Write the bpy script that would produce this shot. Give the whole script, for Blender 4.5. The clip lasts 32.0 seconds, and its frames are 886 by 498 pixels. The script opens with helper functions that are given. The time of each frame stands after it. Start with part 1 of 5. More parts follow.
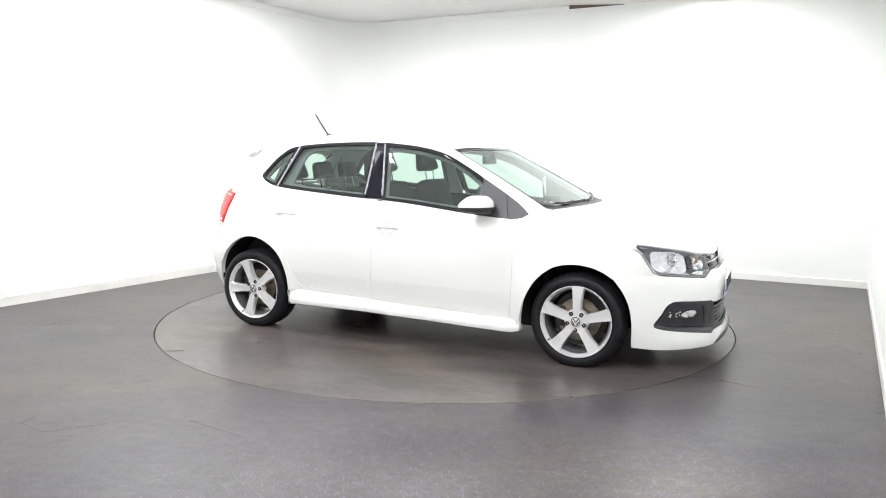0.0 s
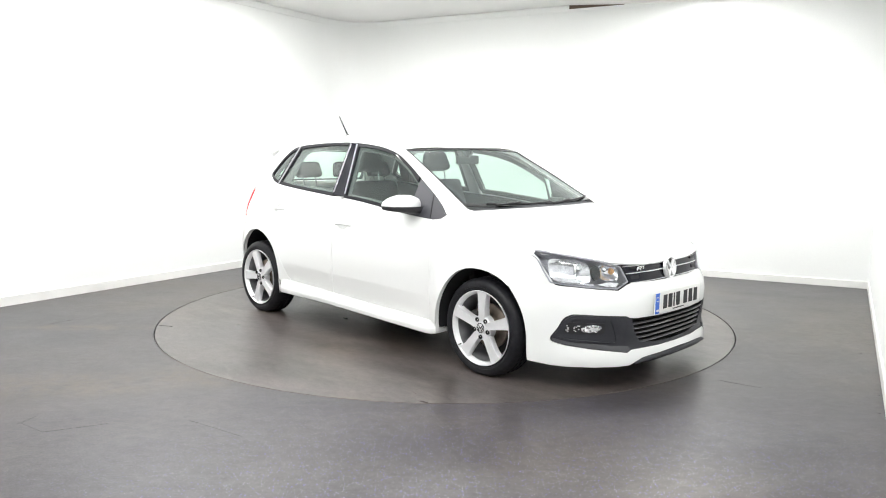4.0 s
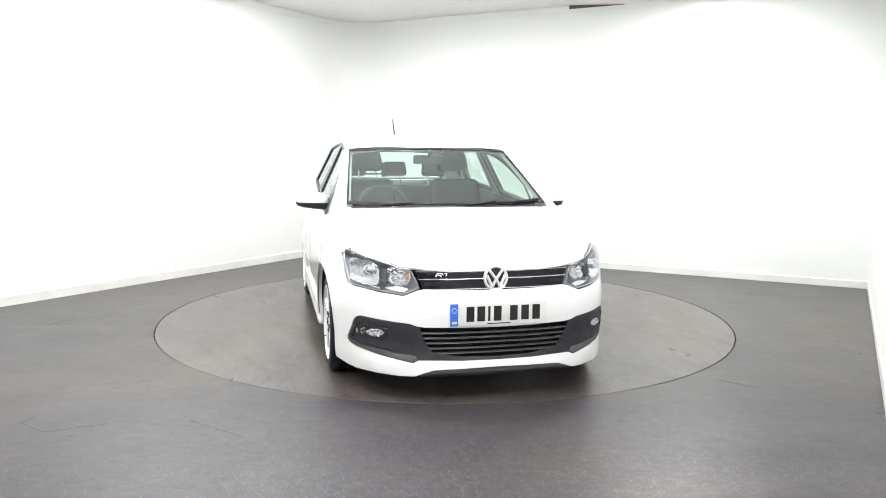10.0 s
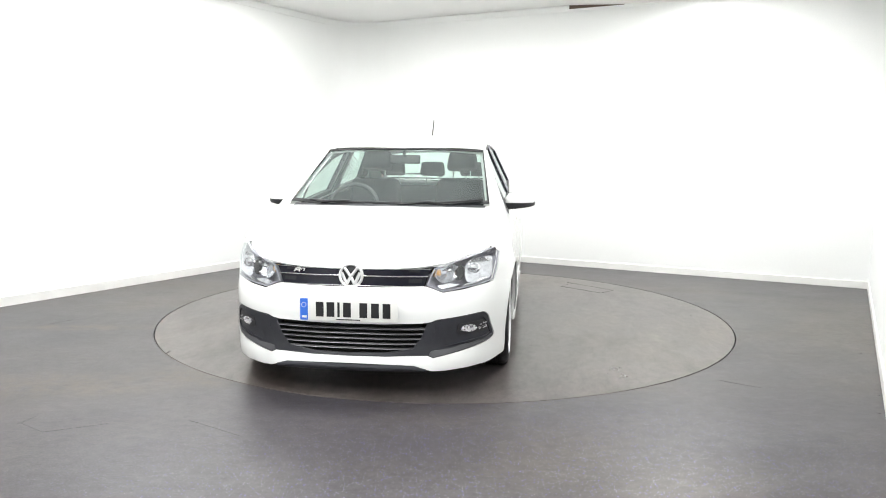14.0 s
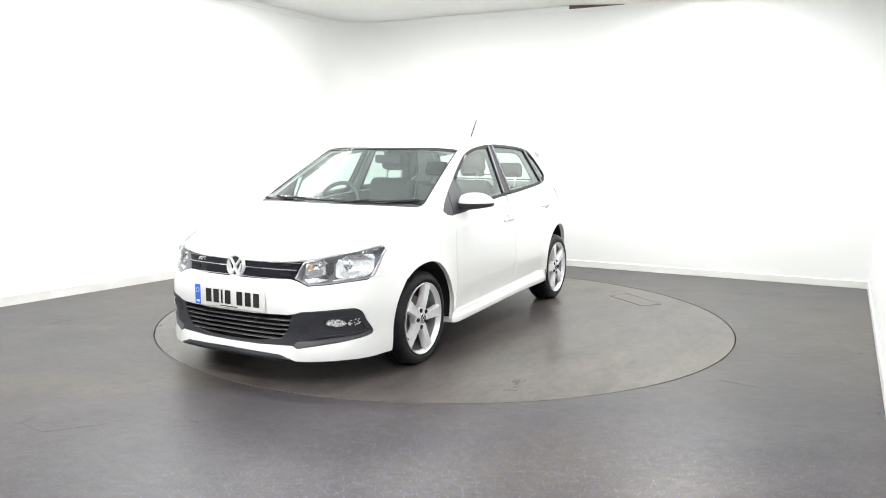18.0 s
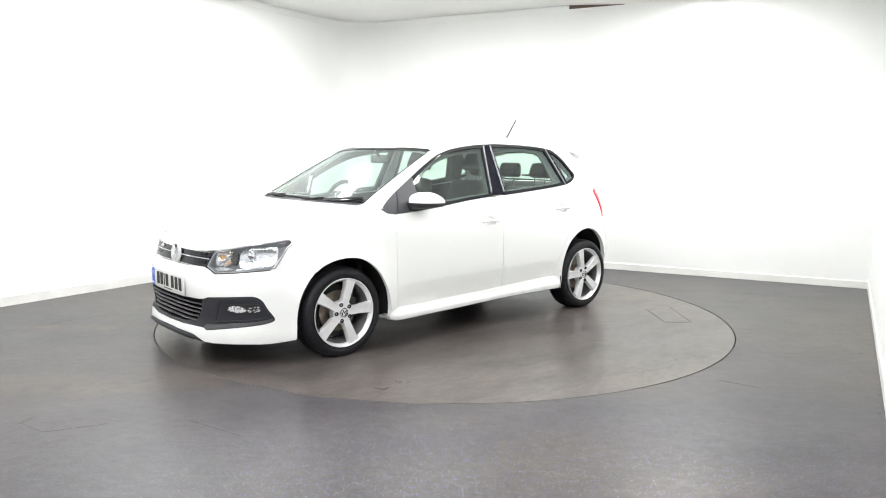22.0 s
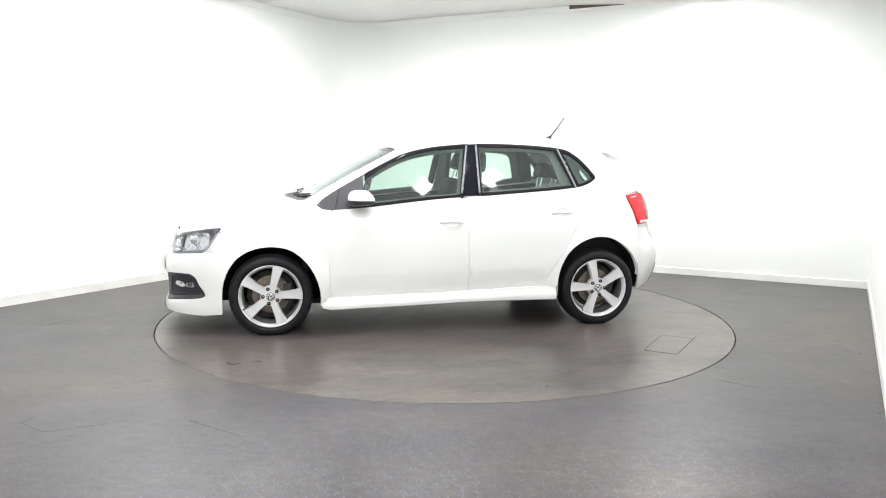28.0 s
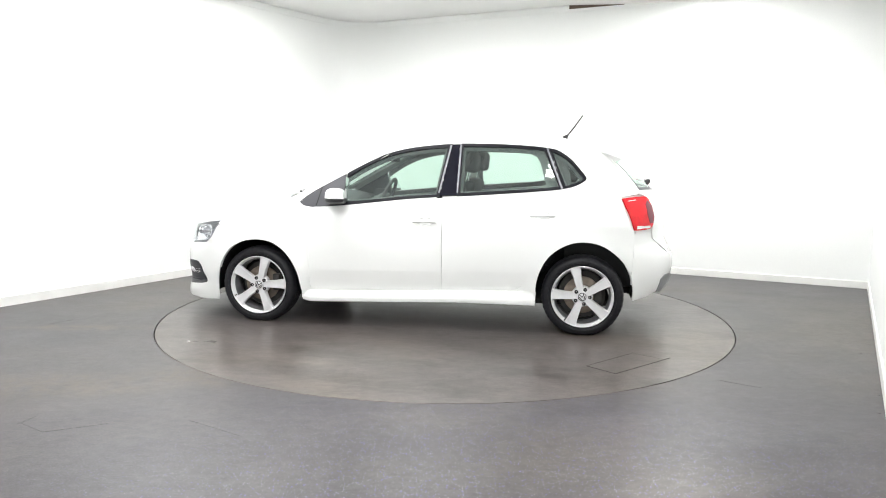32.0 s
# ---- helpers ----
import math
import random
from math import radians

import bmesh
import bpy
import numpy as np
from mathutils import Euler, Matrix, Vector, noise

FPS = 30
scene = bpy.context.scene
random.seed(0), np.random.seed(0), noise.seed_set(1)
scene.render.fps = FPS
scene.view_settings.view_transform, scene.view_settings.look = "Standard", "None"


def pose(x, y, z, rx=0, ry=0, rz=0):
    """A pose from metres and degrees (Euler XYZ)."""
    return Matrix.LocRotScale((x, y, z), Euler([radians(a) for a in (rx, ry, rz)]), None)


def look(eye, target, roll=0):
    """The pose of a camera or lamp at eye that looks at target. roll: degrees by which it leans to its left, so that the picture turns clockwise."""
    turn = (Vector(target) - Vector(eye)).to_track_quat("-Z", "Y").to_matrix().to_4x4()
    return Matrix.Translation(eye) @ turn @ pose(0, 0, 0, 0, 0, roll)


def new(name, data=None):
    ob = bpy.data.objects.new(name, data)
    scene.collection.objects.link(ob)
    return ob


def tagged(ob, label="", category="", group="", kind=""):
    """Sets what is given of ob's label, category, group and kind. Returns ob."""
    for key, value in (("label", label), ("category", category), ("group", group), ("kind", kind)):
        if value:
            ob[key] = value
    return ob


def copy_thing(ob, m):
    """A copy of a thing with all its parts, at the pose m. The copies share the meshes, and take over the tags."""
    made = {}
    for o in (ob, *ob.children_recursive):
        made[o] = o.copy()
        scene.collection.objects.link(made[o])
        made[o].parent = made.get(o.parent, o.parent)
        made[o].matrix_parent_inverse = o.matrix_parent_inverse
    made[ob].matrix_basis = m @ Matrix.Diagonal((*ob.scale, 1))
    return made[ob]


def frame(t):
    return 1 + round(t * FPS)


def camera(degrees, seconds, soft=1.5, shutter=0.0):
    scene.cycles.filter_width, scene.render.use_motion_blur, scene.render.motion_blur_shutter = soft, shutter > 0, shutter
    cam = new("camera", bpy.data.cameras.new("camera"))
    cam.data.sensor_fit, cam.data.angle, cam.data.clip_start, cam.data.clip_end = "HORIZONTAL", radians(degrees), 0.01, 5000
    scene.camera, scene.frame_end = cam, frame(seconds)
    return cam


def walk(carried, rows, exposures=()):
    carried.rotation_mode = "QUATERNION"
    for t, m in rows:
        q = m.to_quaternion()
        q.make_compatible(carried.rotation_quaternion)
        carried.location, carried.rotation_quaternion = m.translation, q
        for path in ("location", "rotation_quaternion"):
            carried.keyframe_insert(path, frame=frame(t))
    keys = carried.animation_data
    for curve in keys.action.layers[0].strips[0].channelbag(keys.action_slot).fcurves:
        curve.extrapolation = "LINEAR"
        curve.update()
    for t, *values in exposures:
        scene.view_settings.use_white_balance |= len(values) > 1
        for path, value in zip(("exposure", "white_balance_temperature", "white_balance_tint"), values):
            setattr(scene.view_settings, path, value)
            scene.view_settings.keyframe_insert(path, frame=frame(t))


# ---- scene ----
# camera: fixed in the corner of the studio beside the right-hand wall
cam = camera(62.0, 32.0, soft=1.0)
EYE = (0.0, -5.986, 1.303)
YAW, PITCH, ROLL = 0.172, -7.334, 0.453
aim = Vector((-math.sin(radians(YAW)) * math.cos(radians(PITCH)),
              math.cos(radians(YAW)) * math.cos(radians(PITCH)), math.sin(radians(PITCH))))
view = look(EYE, Vector(EYE) + aim, ROLL)
walk(cam, [(0.0, view), (32.0, view)], exposures=[(0.0, -0.08), (32.0, -0.08)])

# ---- light ----
CEIL = 3.0
world = bpy.data.worlds.new("world")
scene.world = world
world.use_nodes = True
world.node_tree.nodes["Background"].inputs[0].default_value = (0.02, 0.02, 0.022, 1)
world.node_tree.nodes["Background"].inputs[1].default_value = 0.3

B_N, B_C = radians(63.2), 3.0625      # back wall: normal direction and distance from the turntable's axis
L_N, L_C = radians(148.3), 3.222      # left wall
R_N, R_C = radians(-28.37), 3.113     # right wall
F_N, F_C = radians(243.2), 6.35       # wall behind the camera


def meet(n1, c1, n2, c2):
    d = math.sin(n2 - n1)
    return Vector(((c1 * math.sin(n2) - c2 * math.sin(n1)) / d, (c2 * math.cos(n1) - c1 * math.cos(n2)) / d))


C_BL, C_BR = meet(B_N, B_C, L_N, L_C), meet(B_N, B_C, R_N, R_C)
C_FR, C_FL = meet(F_N, F_C, R_N, R_C), meet(F_N, F_C, L_N, L_C)
U = Vector((math.cos(B_N), math.sin(B_N), 0))        # towards the back wall
V = Vector((math.sin(B_N), -math.cos(B_N), 0))       # towards the right wall
# panel lamps: towards the back wall, towards the right wall, turn, watts; and small square downlights
# panels are unseen, added for even light; the last brightens the back-left corner
LAMPS = [(-5.4, -2.3, 0, 8), (-5.4, 0.3, 0, 52), (-3.5, -2.4, 0, 6), (-3.5, 2.4, 0, 54), (-3.5, 0.0, 0, 54), (-1.35, -1.4, 0, 36), (-1.25, -0.15, 0, 34),
         (-0.65, -2.85, 90, 26), (0.5, 1.6, 90, 40), (2.05, 1.6, 90, 46), (1.5, -0.9, 0, 40), (0.5, -2.4, 90, 28)]
SPOTS = [(-2.35, -1.2), (-2.0, -2.2), (-1.05, 1.95), (-1.6, 1.4), (0.45, 2.4)]


def ceiling_lamps():
    for u, v, turn, power in LAMPS + [(u, v, 0, 2.2) for u, v in SPOTS]:
        data = bpy.data.lights.new("panel_lamp", "AREA")
        data.shape = "RECTANGLE"
        data.size, data.size_y = (0.17, 0.17) if power < 10 else (1.1, 0.28)
        data.energy, data.color = power, (0.985, 0.992, 0.972)
        p = U * u + V * v
        ob = new("panel_lamp", data)
        ob.matrix_basis = Matrix.Translation((p.x, p.y, CEIL - 0.035)) @ pose(0, 0, 0, 0, 0, math.degrees(B_N) - 90 + turn)


ceiling_lamps()


# ---- materials ----
def material(name, colour, rough=0.5, metal=0.0, coat=0.0, grain=0.0, grain_size=60.0, blotch=0.0, blotch_size=2.0, bump=0.0,
             spec=0.5, coat_rough=0.03):
    m = bpy.data.materials.new(name)
    m.use_nodes = True
    nt = m.node_tree
    b = nt.nodes["Principled BSDF"]
    b.inputs["Base Color"].default_value = (*colour, 1)
    b.inputs["Roughness"].default_value = rough
    b.inputs["Metallic"].default_value = metal
    b.inputs["Specular IOR Level"].default_value = spec
    b.inputs["Coat Weight"].default_value = coat
    b.inputs["Coat Roughness"].default_value = coat_rough
    tc = nt.nodes.new("ShaderNodeTexCoord")
    last = None
    for amount, size, detail in ((blotch, blotch_size, 4), (grain, grain_size, 3)):
        if amount:
            n = nt.nodes.new("ShaderNodeTexNoise")
            n.inputs["Scale"].default_value, n.inputs["Detail"].default_value = size, detail
            nt.links.new(tc.outputs["Object"], n.inputs["Vector"])
            r = nt.nodes.new("ShaderNodeMapRange")
            r.inputs["From Min"].default_value, r.inputs["From Max"].default_value = 0.3, 0.7
            r.inputs["To Min"].default_value, r.inputs["To Max"].default_value = 1 - amount, 1 + amount
            nt.links.new(n.outputs["Fac"], r.inputs["Value"])
            mix = nt.nodes.new("ShaderNodeVectorMath")
            mix.operation = "SCALE"
            if last is None:
                mix.inputs[0].default_value = colour
            else:
                nt.links.new(last, mix.inputs[0])
            nt.links.new(r.outputs["Result"], mix.inputs["Scale"])
            last = mix.outputs["Vector"]
            if bump and size == grain_size:
                bp = nt.nodes.new("ShaderNodeBump")
                bp.inputs["Strength"].default_value, bp.inputs["Distance"].default_value = bump, 0.002
                nt.links.new(n.outputs["Fac"], bp.inputs["Height"])
                nt.links.new(bp.outputs["Normal"], b.inputs["Normal"])
    if last is not None:
        nt.links.new(last, b.inputs["Base Color"])
    return m


def glass_material(name, tint, gloss, film=0.0, blur=0.02):
    m = bpy.data.materials.new(name)
    m.use_nodes = True
    nt = m.node_tree
    nt.nodes.clear()
    out = nt.nodes.new("ShaderNodeOutputMaterial")
    clear = nt.nodes.new("ShaderNodeBsdfTransparent")
    clear.inputs[0].default_value = (*tint, 1)
    shine = nt.nodes.new("ShaderNodeBsdfGlossy")
    shine.inputs["Color"].default_value = (0.95, 1.0, 0.98, 1)
    shine.inputs["Roughness"].default_value = blur
    lw = nt.nodes.new("ShaderNodeLayerWeight")
    lw.inputs["Blend"].default_value = 0.5
    edge = nt.nodes.new("ShaderNodeMath")
    edge.operation = "POWER"
    edge.inputs[1].default_value = 5.0
    nt.links.new(lw.outputs["Facing"], edge.inputs[0])
    fr = nt.nodes.new("ShaderNodeMath")
    fr.operation = "MULTIPLY_ADD"
    fr.inputs[1].default_value, fr.inputs[2].default_value = 1.0 - gloss, gloss
    nt.links.new(edge.outputs[0], fr.inputs[0])
    mix = nt.nodes.new("ShaderNodeMixShader")
    nt.links.new(fr.outputs[0], mix.inputs[0])
    nt.links.new(clear.outputs[0], mix.inputs[1])
    nt.links.new(shine.outputs[0], mix.inputs[2])
    last = mix
    if film:
        # pale diffuse layer stands in for the room's reflected haze on the glass
        veil = nt.nodes.new("ShaderNodeBsdfDiffuse")
        veil.inputs[0].default_value = (0.70, 0.81, 0.82, 1)
        last = nt.nodes.new("ShaderNodeMixShader")
        last.inputs[0].default_value = film
        nt.links.new(mix.outputs[0], last.inputs[1])
        nt.links.new(veil.outputs[0], last.inputs[2])
    nt.links.new(last.outputs[0], out.inputs[0])
    return m


def glow_material(name, colour, strength):
    m = bpy.data.materials.new(name)
    m.use_nodes = True
    b = m.node_tree.nodes["Principled BSDF"]
    b.inputs["Base Color"].default_value = (0.8, 0.8, 0.8, 1)
    b.inputs["Emission Color"].default_value = (*colour, 1)
    b.inputs["Emission Strength"].default_value = strength
    return m


# turntable: one tan scuff, then darker soft ellipses on both sides of the car
DISC_PATCHES = [(0.6, 1.62, 0.30, 0.07, 12, (0.17, 0.15, 0.12), 0.5), (0.3, -1.28, 0.45, 0.12, 25, (0.03, 0.028, 0.026), 0.7), (-0.15, -1.1, 0.35, 0.10, 10, (0.035, 0.032, 0.03), 0.6),
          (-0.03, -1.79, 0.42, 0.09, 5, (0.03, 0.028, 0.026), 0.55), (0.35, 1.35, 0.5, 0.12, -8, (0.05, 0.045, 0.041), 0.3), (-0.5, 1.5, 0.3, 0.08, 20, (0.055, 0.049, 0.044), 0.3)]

# three brown stains, a painted dark car reflection at front, two dark grey patches
FLOOR_PATCHES = [(-2.75, -0.62, 0.75, 0.13, 2, (0.125, 0.098, 0.062), 0.55), (-2.2, -1.98, 0.95, 0.30, 4, (0.115, 0.092, 0.062), 0.55), (-1.5, -1.80, 0.45, 0.16, -30, (0.115, 0.092, 0.062), 0.45),
          (0.2, -2.75, 0.9, 0.25, 3, (0.036, 0.034, 0.042), 0.5), (1.7, -1.9, 0.5, 0.2, -20, (0.045, 0.044, 0.046), 0.5), (2.3, -0.4, 0.5, 0.3, 20, (0.046, 0.045, 0.047), 0.5)]


def floor_material(name, worn):
    """Dark grey safety vinyl: fine grain, worn brownish patches, pale and blue flecks."""
    m = bpy.data.materials.new(name)
    m.use_nodes = True
    nt = m.node_tree
    b = nt.nodes["Principled BSDF"]
    tc = nt.nodes.new("ShaderNodeTexCoord")

    def noise_node(scale, detail, rough=0.55, stretch=(1, 1, 1)):
        mp = nt.nodes.new("ShaderNodeMapping")
        mp.inputs["Scale"].default_value = stretch
        nt.links.new(tc.outputs["Object"], mp.inputs["Vector"])
        n = nt.nodes.new("ShaderNodeTexNoise")
        n.inputs["Scale"].default_value, n.inputs["Detail"].default_value, n.inputs["Roughness"].default_value = scale, detail, rough
        nt.links.new(mp.outputs[0], n.inputs["Vector"])
        return n.outputs["Fac"]

    def ramp(src, stops):
        r = nt.nodes.new("ShaderNodeValToRGB")
        r.color_ramp.elements[0].position, r.color_ramp.elements[0].color = stops[0][0], (*stops[0][1], 1)
        r.color_ramp.elements[1].position, r.color_ramp.elements[1].color = stops[-1][0], (*stops[-1][1], 1)
        for pos, c in stops[1:-1]:
            e = r.color_ramp.elements.new(pos)
            e.color = (*c, 1)
        nt.links.new(src, r.inputs[0])
        return r.outputs[0]

    def mixc(fac, a, c, mode="MIX"):
        x = nt.nodes.new("ShaderNodeMix")
        x.data_type, x.blend_type = "RGBA", mode
        for sock, val in ((0, fac), (6, a), (7, c)):
            if isinstance(val, (int, float)):
                x.inputs[sock].default_value = val
            elif isinstance(val, tuple):
                x.inputs[sock].default_value = (*val, 1)
            else:
                nt.links.new(val, x.inputs[sock])
        return x.outputs[2]

    stops = [(0.36, (0.080, 0.071, 0.070)), (0.5, (0.088, 0.0765, 0.072)), (0.64, (0.105, 0.087, 0.074))] if worn else [(0.36, (0.054, 0.050, 0.055)), (0.5, (0.061, 0.0552, 0.056)), (0.64, (0.075, 0.0645, 0.057))]
    base = ramp(noise_node(0.45, 4, 0.55, (1, 1.5, 1)), stops)
    scuff = ramp(noise_node(2.4, 8, 0.72, (1, 1.4, 1)), [(0.3, (0.80, 0.80, 0.81)), (0.7, (1.20, 1.19, 1.17))])
    col = mixc(1.0, base, scuff, "MULTIPLY")
    mottle = ramp(noise_node(13, 7, 0.75, (1, 1.6, 1)), [(0.32, (0.70, 0.70, 0.70)), (0.68, (1.30, 1.295, 1.28))])
    col = mixc(1.0, col, mottle, "MULTIPLY")
    fine = ramp(noise_node(95, 4, 0.8), [(0.3, (0.52, 0.52, 0.53)), (0.7, (1.46, 1.46, 1.50))])
    col = mixc(1.0, col, fine, "MULTIPLY")
    if worn:
        drag = ramp(noise_node(1.1, 8, 0.72, (1, 2.6, 1)), [(0.38, (0.60, 0.59, 0.57)), (0.50, (1.0, 1.0, 1.0)), (0.66, (1.24, 1.22, 1.18))])
        col = mixc(1.0, col, drag, "MULTIPLY")
    # tan scuff, brown stains and painted dark patches, each a noise-broken ellipse
    for cx, cy, lx, ly, turn, colour, amount in (DISC_PATCHES if worn else FLOOR_PATCHES):
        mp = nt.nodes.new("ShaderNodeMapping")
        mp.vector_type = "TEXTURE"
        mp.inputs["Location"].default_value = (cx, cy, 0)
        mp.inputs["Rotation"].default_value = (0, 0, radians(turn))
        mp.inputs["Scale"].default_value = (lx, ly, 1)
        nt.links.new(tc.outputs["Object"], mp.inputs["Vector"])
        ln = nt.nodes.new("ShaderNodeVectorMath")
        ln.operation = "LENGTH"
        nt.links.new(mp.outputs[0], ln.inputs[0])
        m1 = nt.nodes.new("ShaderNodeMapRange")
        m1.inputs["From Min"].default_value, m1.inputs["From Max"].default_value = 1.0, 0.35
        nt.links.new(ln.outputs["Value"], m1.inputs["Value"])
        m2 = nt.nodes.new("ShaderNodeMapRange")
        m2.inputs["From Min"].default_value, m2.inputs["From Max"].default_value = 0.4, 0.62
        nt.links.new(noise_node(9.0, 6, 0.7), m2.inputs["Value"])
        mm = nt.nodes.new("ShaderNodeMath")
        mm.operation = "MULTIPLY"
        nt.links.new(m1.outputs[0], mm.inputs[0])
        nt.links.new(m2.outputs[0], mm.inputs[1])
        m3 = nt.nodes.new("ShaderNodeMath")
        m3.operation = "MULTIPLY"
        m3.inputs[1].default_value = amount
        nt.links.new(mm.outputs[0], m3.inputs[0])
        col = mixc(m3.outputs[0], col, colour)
    lane = nt.nodes.new("ShaderNodeMapping")
    lane.vector_type = "TEXTURE"
    lane.inputs["Location"].default_value = (0.40, -3.8, 0)
    lane.inputs["Scale"].default_value = (2.1, 2.1, 1)
    nt.links.new(tc.outputs["Object"], lane.inputs["Vector"])
    far = nt.nodes.new("ShaderNodeVectorMath")
    far.operation = "LENGTH"
    nt.links.new(lane.outputs[0], far.inputs[0])
    near = nt.nodes.new("ShaderNodeMapRange")
    near.inputs["From Min"].default_value, near.inputs["From Max"].default_value = 1.0, 0.45
    near.inputs["To Min"].default_value, near.inputs["To Max"].default_value = 0.14, 1.0
    nt.links.new(far.outputs["Value"], near.inputs["Value"])
    for scale, limit, colour in ((75.0, 0.16, (0.36, 0.35, 0.58)), (90.0, 0.15, (0.46, 0.46, 0.47)), (62.0, 0.19, (0.12, 0.10, 0.40))):
        v = nt.nodes.new("ShaderNodeTexVoronoi")
        v.inputs["Scale"].default_value = scale
        nt.links.new(tc.outputs["Object"], v.inputs["Vector"])
        spot = nt.nodes.new("ShaderNodeMath")
        spot.operation = "LESS_THAN"
        nt.links.new(v.outputs["Distance"], spot.inputs[0])
        spot.inputs[1].default_value = limit
        sep = nt.nodes.new("ShaderNodeSeparateColor")
        nt.links.new(v.outputs["Color"], sep.inputs[0])
        pick = nt.nodes.new("ShaderNodeMath")
        pick.operation = "GREATER_THAN"
        nt.links.new(sep.outputs[0], pick.inputs[0])
        pick.inputs[1].default_value = 0.58
        both_ = nt.nodes.new("ShaderNodeMath")
        both_.operation = "MULTIPLY"
        nt.links.new(spot.outputs[0], both_.inputs[0])
        nt.links.new(pick.outputs[0], both_.inputs[1])
        keep = nt.nodes.new("ShaderNodeMath")
        keep.operation = "MULTIPLY"
        keep.inputs[1].default_value = 0.05 if worn else 1.0
        nt.links.new(both_.outputs[0], keep.inputs[0])
        lane_keep = nt.nodes.new("ShaderNodeMath")
        lane_keep.operation = "MULTIPLY"
        nt.links.new(keep.outputs[0], lane_keep.inputs[0])
        nt.links.new(near.outputs[0], lane_keep.inputs[1])
        col = mixc(lane_keep.outputs[0] if not worn else keep.outputs[0], col, colour)
    nt.links.new(col, b.inputs["Base Color"])
    rg = ramp(noise_node(1.6, 6, 0.65, (1, 1.8, 1)), [(0.3, (0.27, 0.27, 0.27)), (0.7, (0.32, 0.32, 0.32))] if worn else [(0.3, (0.33, 0.33, 0.33)), (0.7, (0.38, 0.38, 0.38))])
    nt.links.new(rg, b.inputs["Roughness"])
    b.inputs["Specular IOR Level"].default_value = 0.42 if worn else 0.31
    bp = nt.nodes.new("ShaderNodeBump")
    bp.inputs["Strength"].default_value, bp.inputs["Distance"].default_value = 0.22, 0.001
    nt.links.new(noise_node(320, 2), bp.inputs["Height"])
    nt.links.new(bp.outputs[0], b.inputs["Normal"])
    return m


M_WALL = material("white_wall_paint", (0.872, 0.882, 0.874), 0.55, grain=0.012, grain_size=90, blotch=0.012, blotch_size=0.7, bump=0.05)
M_CEIL = material("ceiling_paint", (0.885, 0.885, 0.872), 0.7, grain=0.01, grain_size=40, blotch=0.02, blotch_size=0.8)
M_BASE = material("baseboard_paint", (0.81, 0.805, 0.785), 0.4, blotch=0.05, blotch_size=3)
M_FLOOR = floor_material("vinyl_floor", False)
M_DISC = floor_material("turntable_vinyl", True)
M_PIT = material("gap_dark", (0.015, 0.014, 0.013), 0.9)
M_MARK = material("floor_cut", (0.03, 0.028, 0.026), 0.8)
M_JOINT = material("vinyl_joint", (0.044, 0.042, 0.040), 0.4)
M_WOOD = material("raw_edge", (0.12, 0.085, 0.065), 0.8)
M_PAINT = material("white_car_paint", (0.86, 0.868, 0.864), 0.32, coat=1.0, grain=0.006, grain_size=500)
M_BLACK = material("gloss_black_trim", (0.010, 0.010, 0.017), 0.08, spec=0.25)
M_TRIM = material("dark_window_trim", (0.014, 0.014, 0.018), 0.35, spec=0.15)
M_FRIT = material("glazed_screen_border", (0.018, 0.019, 0.022), 0.12, spec=0.6, coat=0.6)
M_SAIL = material("grey_mirror_triangle", (0.06, 0.06, 0.07), 0.4)
M_PLASTIC = material("grained_grey_plastic", (0.030, 0.031, 0.038), 0.5, spec=0.4, grain=0.15, grain_size=900, bump=0.2)
M_RUBBER = material("tyre_rubber", (0.011, 0.011, 0.014), 0.5, spec=0.28, grain=0.2, grain_size=60, blotch=0.25, blotch_size=8)
M_ALLOY = material("silver_alloy", (0.80, 0.80, 0.82), 0.34, metal=0.35, coat=0.4, blotch=0.03, blotch_size=20)
M_BARREL = material("dull_alloy", (0.20, 0.20, 0.21), 0.4, metal=0.4, blotch=0.2, blotch_size=12)
M_CHROME = material("chrome", (0.82, 0.83, 0.84), 0.09, metal=1.0)
M_SILVER = material("bright_silver_badge", (0.80, 0.80, 0.81), 0.28, metal=0.35, coat=0.5)
M_REFLECT = material("lamp_reflector", (0.84, 0.85, 0.88), 0.18, metal=0.85, blotch=0.15, blotch_size=40)
M_DISCBRAKE = material("brake_disc_steel", (0.24, 0.2, 0.165), 0.45, metal=0.7, blotch=0.35, blotch_size=16)
M_IRON = material("dark_iron", (0.045, 0.042, 0.04), 0.7, blotch=0.3, blotch_size=20)
M_LINER = material("wheel_house_felt", (0.012, 0.012, 0.014), 0.9)
M_UNDER = material("underbody", (0.02, 0.02, 0.02), 0.9)
M_CLOTH = material("black_seat_cloth", (0.018, 0.018, 0.020), 0.9, grain=0.3, grain_size=400, bump=0.3)
M_DASH = material("soft_dash_plastic", (0.03, 0.031, 0.034), 0.6, grain=0.1, grain_size=500, bump=0.15)
M_SEAL = material("grey_door_frame_lining", (0.10, 0.105, 0.105), 0.7, grain=0.1, grain_size=200)
M_LINING = material("pale_grey_lining", (0.5, 0.51, 0.5), 0.9, grain=0.04, grain_size=400)
M_CARD = material("dark_door_card", (0.04, 0.041, 0.043), 0.7, blotch=0.1, blotch_size=5)
M_GLASS = glass_material("tinted_glass", (0.80, 0.935, 0.868), 0.075, 0.035)
M_SCREEN = glass_material("windscreen_glass", (0.83, 0.94, 0.90), 0.07, 0.06, 0.14)
M_LENS = glass_material("clear_lens", (0.90, 0.905, 0.92), 0.05)
